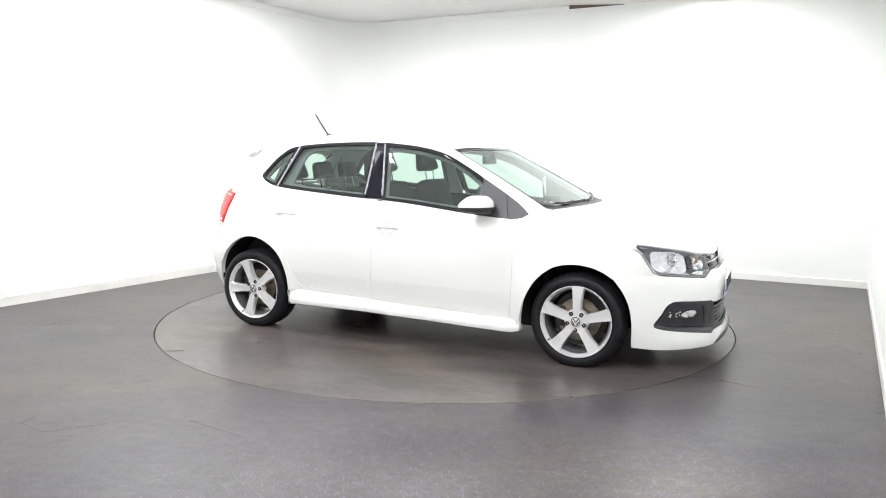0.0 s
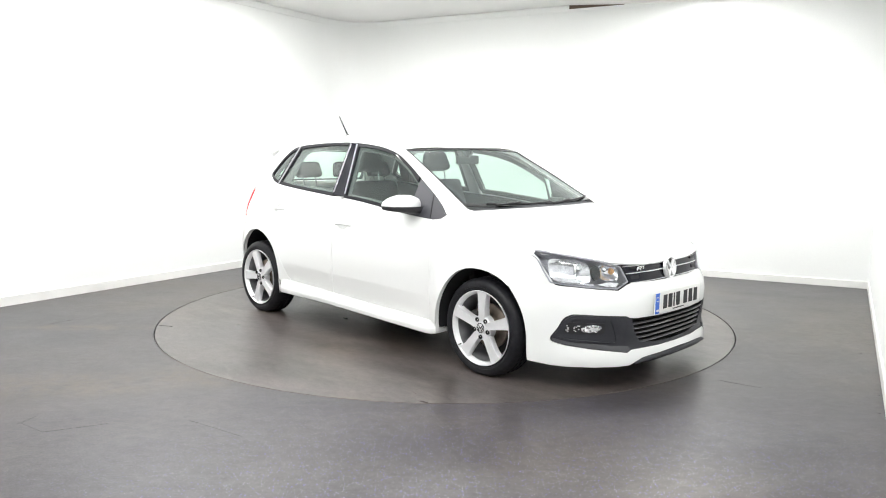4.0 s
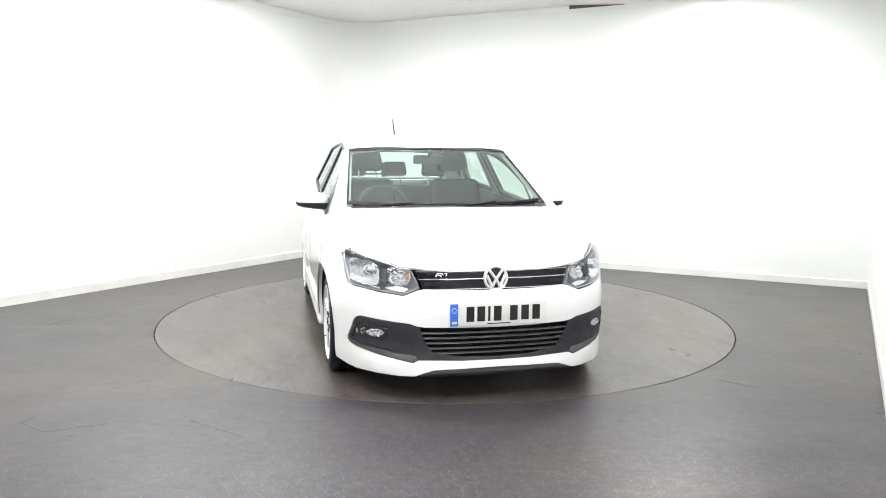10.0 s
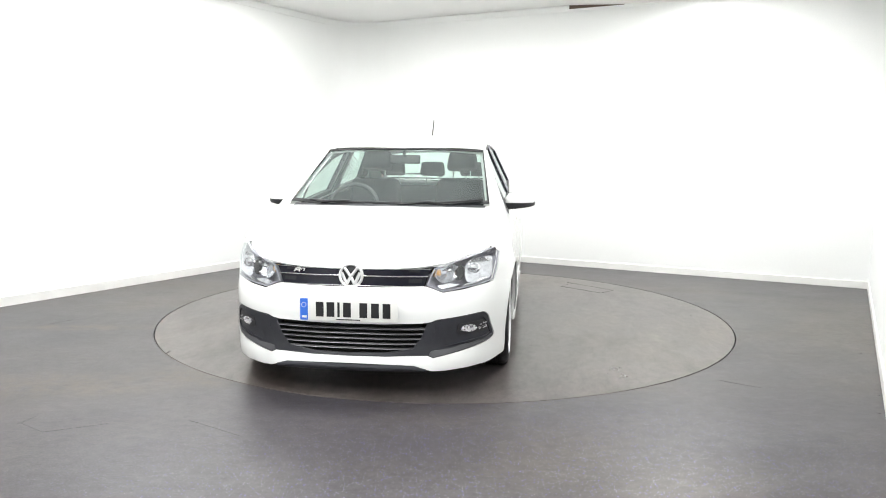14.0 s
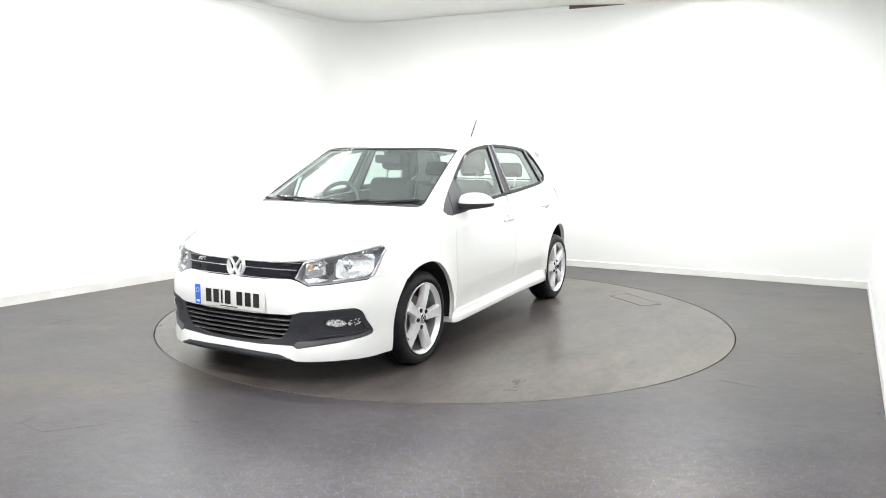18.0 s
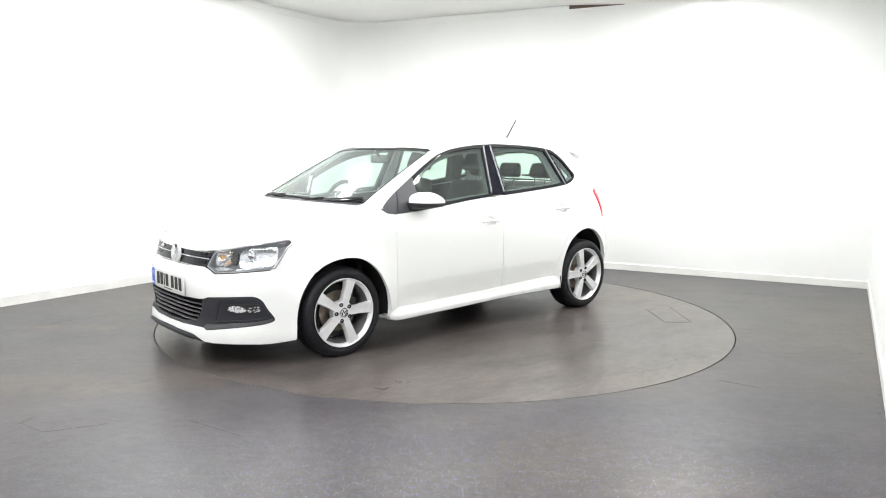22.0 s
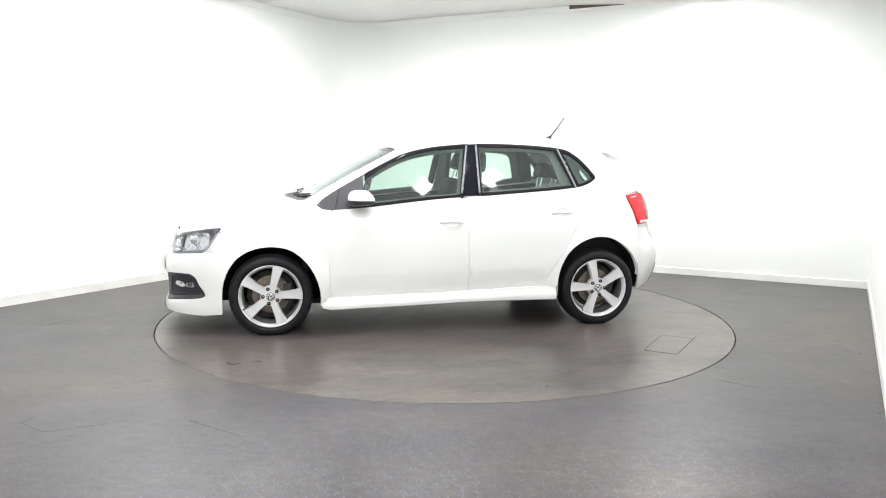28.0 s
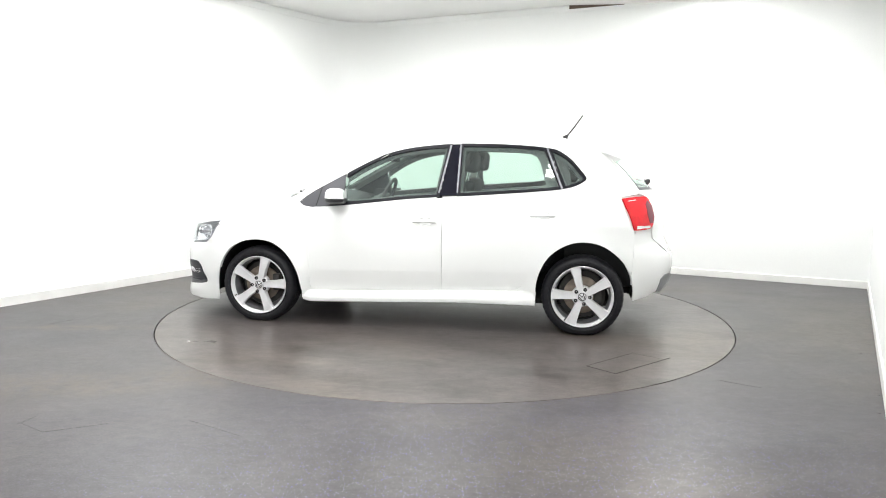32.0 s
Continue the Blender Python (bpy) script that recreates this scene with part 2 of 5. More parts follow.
M_RED = material("red_lens", (0.70, 0.016, 0.026), 0.2, spec=0.3, coat=0.1, blotch=0.12, blotch_size=30)
M_SMOKED = material("smoked_red_lens", (0.16, 0.012, 0.03), 0.12, coat=0.4)
# for the reversing lens, and for highlights modelled as white pieces
M_LENS_GLINT = material("white_lens_and_glint", (0.75, 0.74, 0.74), 0.15, coat=0.5)
M_AMBER = material("amber_bulb", (0.58, 0.32, 0.13), 0.2, coat=0.6)
M_HOUSING = material("lamp_housing", (0.34, 0.34, 0.38), 0.3, coat=1.0, grain=0.03, grain_size=80)
M_SLAT = material("dark_slat", (0.02, 0.02, 0.023), 0.5)
M_EDGE = material("bright_slat_edge", (0.17, 0.17, 0.185), 0.3, metal=0.4)
M_BOWL = material("bright_lamp_bowl", (0.80, 0.81, 0.83), 0.22, metal=0.8, blotch=0.2, blotch_size=40)
M_VALANCE = material("grey_valance", (0.25, 0.25, 0.26), 0.35)
M_BLADE = material("satin_grey_blade", (0.07, 0.07, 0.078), 0.42, grain=0.08, grain_size=600)
M_FILLER = material("pale_gap_filler", (0.19, 0.16, 0.145), 0.9, grain=0.3, grain_size=60, blotch=0.3, blotch_size=3)
M_PLATE = material("white_plate", (0.80, 0.80, 0.78), 0.35)
M_BLUE = material("blue_plate_band", (0.04, 0.17, 0.72), 0.4)
M_INK = material("plate_ink", (0.012, 0.012, 0.014), 0.5)
M_GLOW = glow_material("lamp_diffuser", (1.0, 0.99, 0.97), 6.0)


# ---- mesh helpers ----
def part(name, data, mat, parent=None, label=""):
    """Link a bmesh or (verts, faces) as one mesh object under a thing or a part."""
    me = bpy.data.meshes.new(name)
    if isinstance(data, bmesh.types.BMesh):
        data.to_mesh(me)
        data.free()
    else:
        verts, faces = data
        me.from_pydata([tuple(map(float, v)) for v in verts], [], [tuple(map(int, f)) for f in faces])
        me.validate()
    me.shade_smooth()
    me.set_sharp_from_angle(angle=radians(38))
    me.materials.append(mat)
    ob = new(name, me)
    if parent is not None:
        ob.parent = parent
    if label:
        tagged(ob, label)
    return ob


def spline(xs, ys):
    """A smooth function through the points."""
    xs, ys = np.array(xs, float), np.array(ys, float)
    m = np.gradient(ys, xs)

    def f(x):
        x = np.clip(np.asarray(x, float), xs[0], xs[-1])
        i = np.clip(np.searchsorted(xs, x) - 1, 0, len(xs) - 2)
        h = xs[i + 1] - xs[i]
        s = (x - xs[i]) / h
        return (2*s**3 - 3*s**2 + 1)*ys[i] + (s**3 - 2*s**2 + s)*h*m[i] + (3*s**2 - 2*s**3)*ys[i+1] + (s**3 - s**2)*h*m[i+1]
    return f


def curve(pts, n=6):
    """Catmull-Rom through points of any dimension."""
    p = np.array(pts, float)
    q = np.vstack([2*p[0] - p[1], p, 2*p[-1] - p[-2]])
    out = []
    for i in range(1, len(q) - 2):
        for k in range(n):
            t = k / n
            out.append(0.5*((2*q[i]) + (q[i+1] - q[i-1])*t + (2*q[i-1] - 5*q[i] + 4*q[i+1] - q[i+2])*t*t
                            + (3*q[i] - q[i-1] - 3*q[i+1] + q[i+2])*t**3))
    out.append(p[-1])
    return [tuple(a) for a in out]


def shrink(poly, d):
    p = np.array(poly, float)
    keep = [i for i in range(len(p)) if np.hypot(*(p[i] - p[i-1])) > 1e-4]
    p = p[keep]
    area = 0.5*np.sum(p[:, 0]*np.roll(p[:, 1], -1) - np.roll(p[:, 0], -1)*p[:, 1])
    if area < 0:
        p = p[::-1]
    if d == 0:
        return p
    e = np.roll(p, -1, 0) - p
    e /= np.hypot(e[:, 0], e[:, 1])[:, None]
    n = np.stack([-e[:, 1], e[:, 0]], 1)
    n2 = n + np.roll(n, 1, 0)
    n2 /= np.maximum((n2*n2).sum(1)/2, 0.5)[:, None]
    return p + n2*d


def inside(poly, pts):
    x, y = pts[:, 0], pts[:, 1]
    hit = np.zeros(len(pts), bool)
    a, b = poly, np.roll(poly, -1, 0)
    for (x0, y0), (x1, y1) in zip(a, b):
        c = ((y0 > y) != (y1 > y))
        with np.errstate(divide="ignore", invalid="ignore"):
            hit ^= c & (x < (x1 - x0)*(y - y0)/(y1 - y0 + 1e-12) + x0)
    return hit


def panel_mesh(surf, outline, step=0.04, inset=0.0015, depth=0.012, lift=0.0, holes=(), flip_y=False, back=False, creases=()):
    from mathutils.geometry import delaunay_2d_cdt
    loops = [shrink(outline, inset)] + [shrink(h, -inset) for h in holes]
    pts, edges, segs = [], [], []
    for lp in loops:
        s = len(pts)
        n = len(lp)
        pts += [Vector((float(a), float(b))) for a, b in lp]
        edges += [(s + i, s + (i + 1) % n) for i in range(n)]
        segs.append(lp)
    for line in creases:
        ok = inside(shrink(outline, inset + 0.006), np.array(line))
        kept = [p for p, k in zip(line, ok) if k]
        k0 = len(pts)
        pts += [Vector((float(a), float(b))) for a, b in kept]
        edges += [(k0 + i, k0 + i + 1) for i in range(len(kept) - 1)]
    lo, hi = loops[0].min(0), loops[0].max(0)
    gx, gy = np.meshgrid(np.arange(lo[0] + step/2, hi[0], step), np.arange(lo[1] + step/2, hi[1], step))
    g = np.stack([gx.ravel(), gy.ravel()], 1)
    if len(g):
        ok = inside(loops[0], g)
        for h in loops[1:]:
            ok &= ~inside(h, g)
        allp = np.vstack(loops)
        g = g[ok]
        if len(g):
            dist = np.min(np.hypot(g[:, None, 0] - allp[None, :, 0], g[:, None, 1] - allp[None, :, 1]), 1)
            pts += [Vector((float(a), float(b))) for a, b in g[dist > step*0.35]]
    vs, es, fs, *_ = delaunay_2d_cdt(pts, edges, [], 0, 1e-6)
    uv = np.array([(v.x, v.y) for v in vs])
    tri = np.array(fs)
    mids = uv[tri].mean(1)
    ok = inside(loops[0], mids)
    for h in loops[1:]:
        ok &= ~inside(h, mids)
    fs = [tuple(int(i) for i in t) for t in tri[ok]]
    eps = 1e-4
    P = surf(uv[:, 0], uv[:, 1])
    N = np.cross(surf(uv[:, 0] + eps, uv[:, 1]) - P, surf(uv[:, 0], uv[:, 1] + eps) - P)
    N /= np.maximum(np.linalg.norm(N, axis=1), 1e-12)[:, None]
    c = P.mean(0)
    out = c - np.array([np.clip(c[0], -1.0, 1.0), 0, 0.55])
    flip = (N.mean(0) @ out) < 0
    if flip:
        N = -N
    faces = [tuple(f[::-1]) if flip else tuple(f) for f in fs]
    P = P + N*lift
    verts = list(P)
    # rim folded inwards round every border
    count = {}
    for f in faces:
        for a, b in zip(f, f[1:] + f[:1]):
            count[(a, b)] = 1
    rim = {}
    more = []
    for a, b in count:
        if (b, a) not in count:
            for i in (a, b):
                if i not in rim:
                    rim[i] = len(verts)
                    verts.append(P[i] - N[i]*depth)
            more.append((b, a, rim[a], rim[b]))
    faces += more
    if back:
        s = len(verts)
        verts += list(P - N*depth)
        faces += [tuple(s + i for i in f[::-1]) for f in faces[:len(fs)]]
    V_ = np.array(verts)
    if flip_y:
        V_ = V_*np.array([1, -1, 1])
        faces = [f[::-1] for f in faces]
    return V_, faces


def panel(name, surf, outline, mat, parent, label="", **kw):
    return part(name, panel_mesh(surf, outline, **kw), mat, parent, label)


def loft(curves, close=False, flip=False):
    """Quads between curves of equal length."""
    c = [np.array(k, float) for k in curves]
    n = len(c[0])
    verts = np.vstack(c)
    faces = []
    for j in range(len(c) - 1):
        for i in range(n if close else n - 1):
            a, b = j*n + i, j*n + (i + 1) % n
            f = (a, b, b + n, a + n)
            faces.append(f[::-1] if flip else f)
    return verts, faces


def resample(pts, n):
    p = np.array(curve(pts, 10))
    d = np.concatenate([[0], np.cumsum(np.linalg.norm(np.diff(p, axis=0), axis=1))])
    s = np.linspace(0, d[-1], n)
    return np.stack([np.interp(s, d, p[:, k]) for k in range(p.shape[1])], 1)


def box(size, at=(0, 0, 0), bevel=0.01, seg=3, turn=None, taper=None):
    bm = bmesh.new()
    bmesh.ops.create_cube(bm, size=1)
    for v in bm.verts:
        v.co = Vector((v.co.x*size[0], v.co.y*size[1], v.co.z*size[2]))
        if taper:
            k = v.co.z/size[2] + 0.5
            v.co.x *= 1 + (taper[0] - 1)*k
            v.co.y *= 1 + (taper[1] - 1)*k
    if bevel:
        bmesh.ops.bevel(bm, geom=bm.edges[:], offset=bevel, segments=seg, profile=0.6, affect="EDGES")
    m = Matrix.Translation(at) @ (turn if turn else Matrix())
    bmesh.ops.transform(bm, matrix=m, verts=bm.verts)
    return bm


def tube(path, radius, n=10, ends=True):
    """A round bar along 3D points; radius may be a list."""
    p = [Vector(a) for a in path]
    rad = radius if isinstance(radius, (list, tuple)) else [radius]*len(p)
    verts, faces = [], []
    for i, a in enumerate(p):
        d = (p[min(i+1, len(p)-1)] - p[max(i-1, 0)]).normalized()
        side = d.orthogonal() if i == 0 else (side - d*side.dot(d))
        side.normalize()
        up = d.cross(side)
        verts += [a + (side*math.cos(k*2*math.pi/n) + up*math.sin(k*2*math.pi/n))*rad[i] for k in range(n)]
    for i in range(len(p) - 1):
        for k in range(n):
            faces.append((i*n + k, i*n + (k+1) % n, (i+1)*n + (k+1) % n, (i+1)*n + k))
    if ends:
        faces.append(tuple(range(n))[::-1])
        faces.append(tuple((len(p)-1)*n + k for k in range(n)))
    return verts, faces


def lathe(profile, n=48, axis="y", at=(0, 0, 0)):
    """Profile rows (distance along the axis, radius) turned round the axis."""
    verts, faces = [], []
    for a, r in profile:
        for k in range(n):
            c, s = math.cos(2*math.pi*k/n), math.sin(2*math.pi*k/n)
            verts.append((at[0] + r*c, at[1] + a, at[2] + r*s) if axis == "y" else (at[0] + r*c, at[1] + r*s, at[2] + a))
    for i in range(len(profile) - 1):
        for k in range(n):
            f = (i*n + k, i*n + (k+1) % n, (i+1)*n + (k+1) % n, (i+1)*n + k)
            faces.append(f)
    return verts, faces


def thing(name, label, category, group=""):
    return tagged(new(name), label, category, group)


# ---- the room ----
def setting(ob, label, category):
    return tagged(ob, label, category, kind="structure")


def wall_slab(name, a, b, label, z0=0.0, z1=CEIL + 0.1, thick=0.15, mat=None):
    """A wall with its inner face from a to b; the room lies to the left of a-b."""
    d = (b - a).normalized()
    n = Vector((d.y, -d.x))*thick
    pts = [a, b, b + n, a + n]
    verts = [(p.x, p.y, z) for z in (z0, z1) for p in pts]
    faces = [(0, 1, 5, 4), (1, 2, 6, 5), (2, 3, 7, 6), (3, 0, 4, 7), (4, 5, 6, 7), (3, 2, 1, 0)]
    return setting(part(name, (verts, faces), mat or M_WALL), label, "wall")


CORNER_R = 0.55


def rounded_corner():
    """Points of the curved corner between the left and the back wall, from the back wall to the left wall."""
    da, db = (C_BR - C_BL).normalized(), (C_FL - C_BL).normalized()
    half = math.acos(da.dot(db))/2
    t = CORNER_R/math.tan(half)
    mid = C_BL + (da + db).normalized()*(CORNER_R/math.sin(half))
    a, b = C_BL + da*t, C_BL + db*t
    va, vb = a - mid, b - mid
    aa, ab = math.atan2(va.y, va.x), math.atan2(vb.y, vb.x)
    while ab < aa:
        ab += 2*math.pi
    return [mid + Vector((math.cos(aa + (ab - aa)*k/14), math.sin(aa + (ab - aa)*k/14)))*CORNER_R for k in range(15)], a, b


def strip_along(name, pts, depth, z0, z1, mat, label, category):
    """A board of the given depth along a line of floor points; the room lies to the left of the line."""
    p = [Vector((q.x, q.y)) for q in pts]
    nrm = []
    for i in range(len(p)):
        d = (p[min(i+1, len(p)-1)] - p[max(i-1, 0)]).normalized()
        nrm.append(Vector((-d.y, d.x)))
    rows = []
    for off, z in ((0.0, z0), (depth, z0), (depth, z1 - 0.006), (depth - 0.006, z1), (0.0, z1)):
        rows.append([(q.x + n.x*off, q.y + n.y*off, z) for q, n in zip(p, nrm)])
    v, f = loft(rows, flip=True)
    n = len(p)
    f = list(f) + [tuple(k*n for k in range(5)), tuple(k*n + n - 1 for k in range(5))[::-1]]
    return setting(part(name, (v, f), mat), label, category)


def room():
    arc, a, b = rounded_corner()
    wall_slab("wall_back", C_BR, a, "white painted studio back wall")
    wall_slab("wall_left", b, C_FL, "white painted studio side wall")
    wall_slab("wall_right", C_FR, C_BR, "white painted wall close beside the camera")
    wall_slab("wall_front", C_FL, C_FR, "plain white wall behind the camera")
    rows = [[(q.x, q.y, z) for q in arc] for z in (0.0, 1.0, 2.0, CEIL + 0.1)]
    back = [[(q.x + 0.15*(q - Vector((0, 0))).normalized().x, q.y + 0.15*(q - Vector((0, 0))).normalized().y, z) for q in arc] for z in (CEIL + 0.1, 0.0)]
    setting(part("wall_corner", loft(rows + back + rows[:1], flip=True), M_WALL), "smoothly curved white corner between two studio walls", "wall")
    strip_along("baseboard_back", [C_BR, a], 0.012, 0.0, 0.075, M_BASE, "low off-white skirting along the back wall", "skirting")
    strip_along("baseboard_corner", arc, 0.012, 0.0, 0.075, M_BASE, "curved off-white skirting in the corner", "skirting")
    strip_along("baseboard_left", [b, C_FL], 0.012, 0.0, 0.085, M_BASE, "low off-white skirting along the side wall", "skirting")
    strip_along("baseboard_right", [C_FR, C_BR], 0.012, 0.0, 0.08, M_BASE, "off-white skirting with a worn upper edge", "skirting")
    strip_along("trim_back", [C_BR, a], 0.012, CEIL - 0.075, CEIL - 0.012, M_WALL, "white cornice strip under the ceiling", "cornice")
    strip_along("trim_corner", arc, 0.012, CEIL - 0.075, CEIL - 0.012, M_WALL, "curved white cornice strip", "cornice")
    strip_along("trim_left", [b, C_FL], 0.012, CEIL - 0.075, CEIL - 0.012, M_WALL, "white cornice strip under the ceiling", "cornice")
    # ceiling
    o = 0.3
    ring = [C_FL, C_FR, C_BR, C_BL]
    mid = sum(ring, Vector((0, 0)))/4
    pts = [q + (q - mid).normalized()*o for q in ring]
    verts = [(q.x, q.y, z) for z in (CEIL, CEIL + 0.12) for q in pts]
    setting(part("ceiling", (verts, [(3, 2, 1, 0), (4, 5, 6, 7), (0, 1, 5, 4), (1, 2, 6, 5), (2, 3, 7, 6), (3, 0, 4, 7)]), M_CEIL),
            "pale grey flat studio ceiling", "ceiling")
    # sagging ceiling edge along the back wall with a dark slot at its end
    d = (C_BR - a).normalized()
    nin = -Vector((math.cos(B_N), math.sin(B_N)))
    p0 = Vector((1.41, 2.72))
    steps = [(0.0, 0.004), (0.25, 0.012), (0.6, 0.035), (1.0, 0.058), (1.6, 0.085), (2.2, 0.11), (2.9, 0.14), (3.15, 0.15)]
    rows = [[], [], [], []]
    for s, drop in steps:
        q = p0 + d*s
        for row, off, z in zip(rows, (0.0, 0.30, 0.30, 0.0), (CEIL - drop, CEIL - drop*0.3, CEIL + 0.01, CEIL + 0.01)):
            row.append((q.x + nin.x*off, q.y + nin.y*off, z))
    v, f = loft(rows + rows[:1])
    setting(part("ceiling_edge", (v, f), M_CEIL), "sagging pale grey ceiling edge along the back wall", "ceiling")
    q0, q1 = p0 - d*0.012, p0 + d*0.62
    w = [(q0.x, q0.y, CEIL - 0.004), (q1.x, q1.y, CEIL - 0.040), (q0.x, q0.y, CEIL - 0.046), (q1.x, q1.y, CEIL - 0.045)]
    nn = Vector((nin.x, nin.y, 0))*0.016
    v = [Vector(x) for x in w] + [Vector(x) + nn for x in w]
    setting(part("ceiling_slot", (v, [(0, 2, 3, 1), (4, 5, 7, 6), (0, 1, 5, 4), (2, 6, 7, 3), (0, 4, 6, 2), (1, 3, 7, 5)]), M_WOOD),
            "dark raw gap between ceiling edge and wall", "ceiling gap")


R_DISC = 2.2395


def flat(name, outline, mat, z, step, holes=(), thick=0.004):
    def surf(u, v):
        return np.stack([u, v, np.full_like(u, z)], 1)
    v, f = panel_mesh(surf, outline, step=step, inset=0, depth=thick, holes=holes)
    nz = sum((Vector(v[t[1]]) - Vector(v[t[0]])).cross(Vector(v[t[2]]) - Vector(v[t[0]])).z for t in f[:50])
    if nz < 0:
        f = [t[::-1] for t in f]
        v = v.copy()
        v[:, 2] = np.where(v[:, 2] > z + 1e-6, z - thick, v[:, 2])
    return part(name, (v, f), mat)


def circle(r, n=160, c=(0, 0)):
    return [(c[0] + r*math.cos(2*math.pi*k/n), c[1] + r*math.sin(2*math.pi*k/n)) for k in range(n)]


def ground():
    ring = [C_FL, C_FR, C_BR, C_BL]
    mid = sum(ring, Vector((0, 0)))/4
    pts = [tuple(q + (q - mid).normalized()*0.2) for q in ring]
    setting(flat("floor", pts, M_FLOOR, 0.0, 0.8, holes=[circle(R_DISC + 0.006)], thick=0.03),
            "dark grey speckled vinyl studio floor", "floor")
    verts = [(x, y, z) for z in (-0.06, -0.04) for x, y in circle(R_DISC + 0.2, 48)]
    n = 48
    faces = [tuple(range(n))[::-1], tuple(range(n, 2*n))] + [(k, (k+1) % n, n + (k+1) % n, n + k) for k in range(n)]
    setting(part("turntable_pit", (verts, faces), M_PIT), "dark pit under the turntable gap", "floor")
    # pale filler that makes the gap fainter along the arc nearest the camera
    arc = [radians(208 + 104*k/60) for k in range(61)]
    wide = [0.0068*min(1, 6*k/60, 6*(60 - k)/60) + 0.0004 for k in range(61)]
    inner = [((R_DISC + 0.0058 - w)*math.cos(a), (R_DISC + 0.0058 - w)*math.sin(a)) for a, w in zip(arc, wide)]
    outer = [((R_DISC + 0.0058)*math.cos(a), (R_DISC + 0.0058)*math.sin(a)) for a in arc]
    v = [(x, y, z) for z in (-0.0015, -0.02) for x, y in inner + outer]
    f = []
    for k in range(60):
        f += [(k, 61 + k, 62 + k, k + 1), (k, k + 1, 123 + k, 122 + k)]
    setting(part("trim", (v, f), M_FILLER), "pale filler in the gap round the turntable", "floor")

    # joints in the vinyl and a few dark nicks beside the wall
    for a, b, w in (((-3.004, -0.523), (-2.903, -0.365), 0.006), ((-2.05, -2.585), (-2.021, -2.48), 0.003), ((-2.057, -2.558), (-1.873, -2.685), 0.003), ((-1.873, -2.685), (-1.62, -2.57), 0.0015),
                    ((-1.247, -2.515), (-0.931, -2.719), 0.0012), ((1.605, -1.785), (1.804, -1.927), 0.002), ((2.405, -2.03), (2.42, -2.05), 0.012), ((2.235, -2.315), (2.247, -2.33), 0.011), ((2.79, -1.145), (2.805, -1.157), 0.012)):
        p, q = np.array(a), np.array(b)
        e = (q - p)/np.linalg.norm(q - p)
        side = np.array([e[1], -e[0]])*w
        setting(flat("trim", [tuple(p), tuple(q), tuple(q + side), tuple(p + side)], M_JOINT, 0.0012, 1.0, thick=0.001), "thin dark joint in the vinyl floor", "floor")


def turntable():
    root = thing("turntable", "round vinyl-covered car turntable set flush in the floor", "turntable")
    hatch = [(-1.566, 1.243), (-1.255, 1.608), (-1.419, 1.742), (-1.745, 1.372)]
    off = Vector((CAR_X, CAR_Y))
    hatch = [(x + off.x, y + off.y) for x, y in hatch]
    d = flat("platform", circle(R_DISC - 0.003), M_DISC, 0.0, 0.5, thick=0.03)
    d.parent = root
    hx = np.array(hatch)
    lid = flat("access_hatch", [tuple(p) for p in hx], M_DISC, 0.0012, 0.3, thick=0.001)
    lid.parent = root
    tagged(lid, "flush rectangular access hatch in the platform")
    for i, (wide, mat, more) in enumerate(((0.004, M_MARK, 0.0), (0.0035, M_MARK, 0.0), (0.0045, M_MARK, 0.07), (0.001, M_JOINT, 0.0))):
        a, b = hx[i], hx[(i+1) % 4]
        e = (b - a)/np.linalg.norm(b - a)
        b = b + e*more
        nn = np.array([e[1], -e[0]])*wide
        q = [a, b, b + nn, a + nn]
        seam = flat("hatch_seam", [tuple(p) for p in q], mat, 0.0018, 1.0, thick=0.0016)
        seam.parent = root
    notch = flat("edge_notch", [(-1.145, -1.907), (-1.045, -1.850), (-1.048, -1.845), (-1.148, -1.902)], M_MARK, 0.002, 1.0, thick=0.0018)
    notch.parent = root
    return root


def ceiling_light_things():
    def fixture(label, x, y, edge):
        ob = thing("ceiling_light", label, "ceiling light", "studio ceiling lights")
        outer = [(-x - edge, -y - edge), (x + edge, -y - edge), (x + edge, y + edge), (-x - edge, y + edge)]
        fr = flat("frame", outer, M_WALL, -0.03, 0.6, holes=[[(-x, -y), (x, -y), (x, y), (-x, y)]], thick=-0.028)
        fr.parent = ob
        part("diffuser", box((2*x, 2*y, 0.012), (0, 0, -0.018), 0.0), M_GLOW, ob, "glowing white diffuser")
        return ob

    def place(u, v, turn):
        p = U*u + V*v
        return Matrix.Translation((p.x, p.y, CEIL)) @ pose(0, 0, 0, 0, 0, math.degrees(B_N) - 90 + turn)
    panel_light = fixture("flat white rectangular panel light added out of view on the ceiling", 0.55, 0.14, 0.035)
    panel_light.matrix_basis = place(*LAMPS[0][:3])
    for u, v, turn, power in LAMPS[1:]:
        copy_thing(panel_light, place(u, v, turn))
    spot = fixture("small square white downlight fixed to the ceiling", 0.085, 0.085, 0.02)
    spot.matrix_basis = place(*SPOTS[0], 0)
    for u, v in SPOTS[1:]:
        copy_thing(spot, place(u, v, 0))


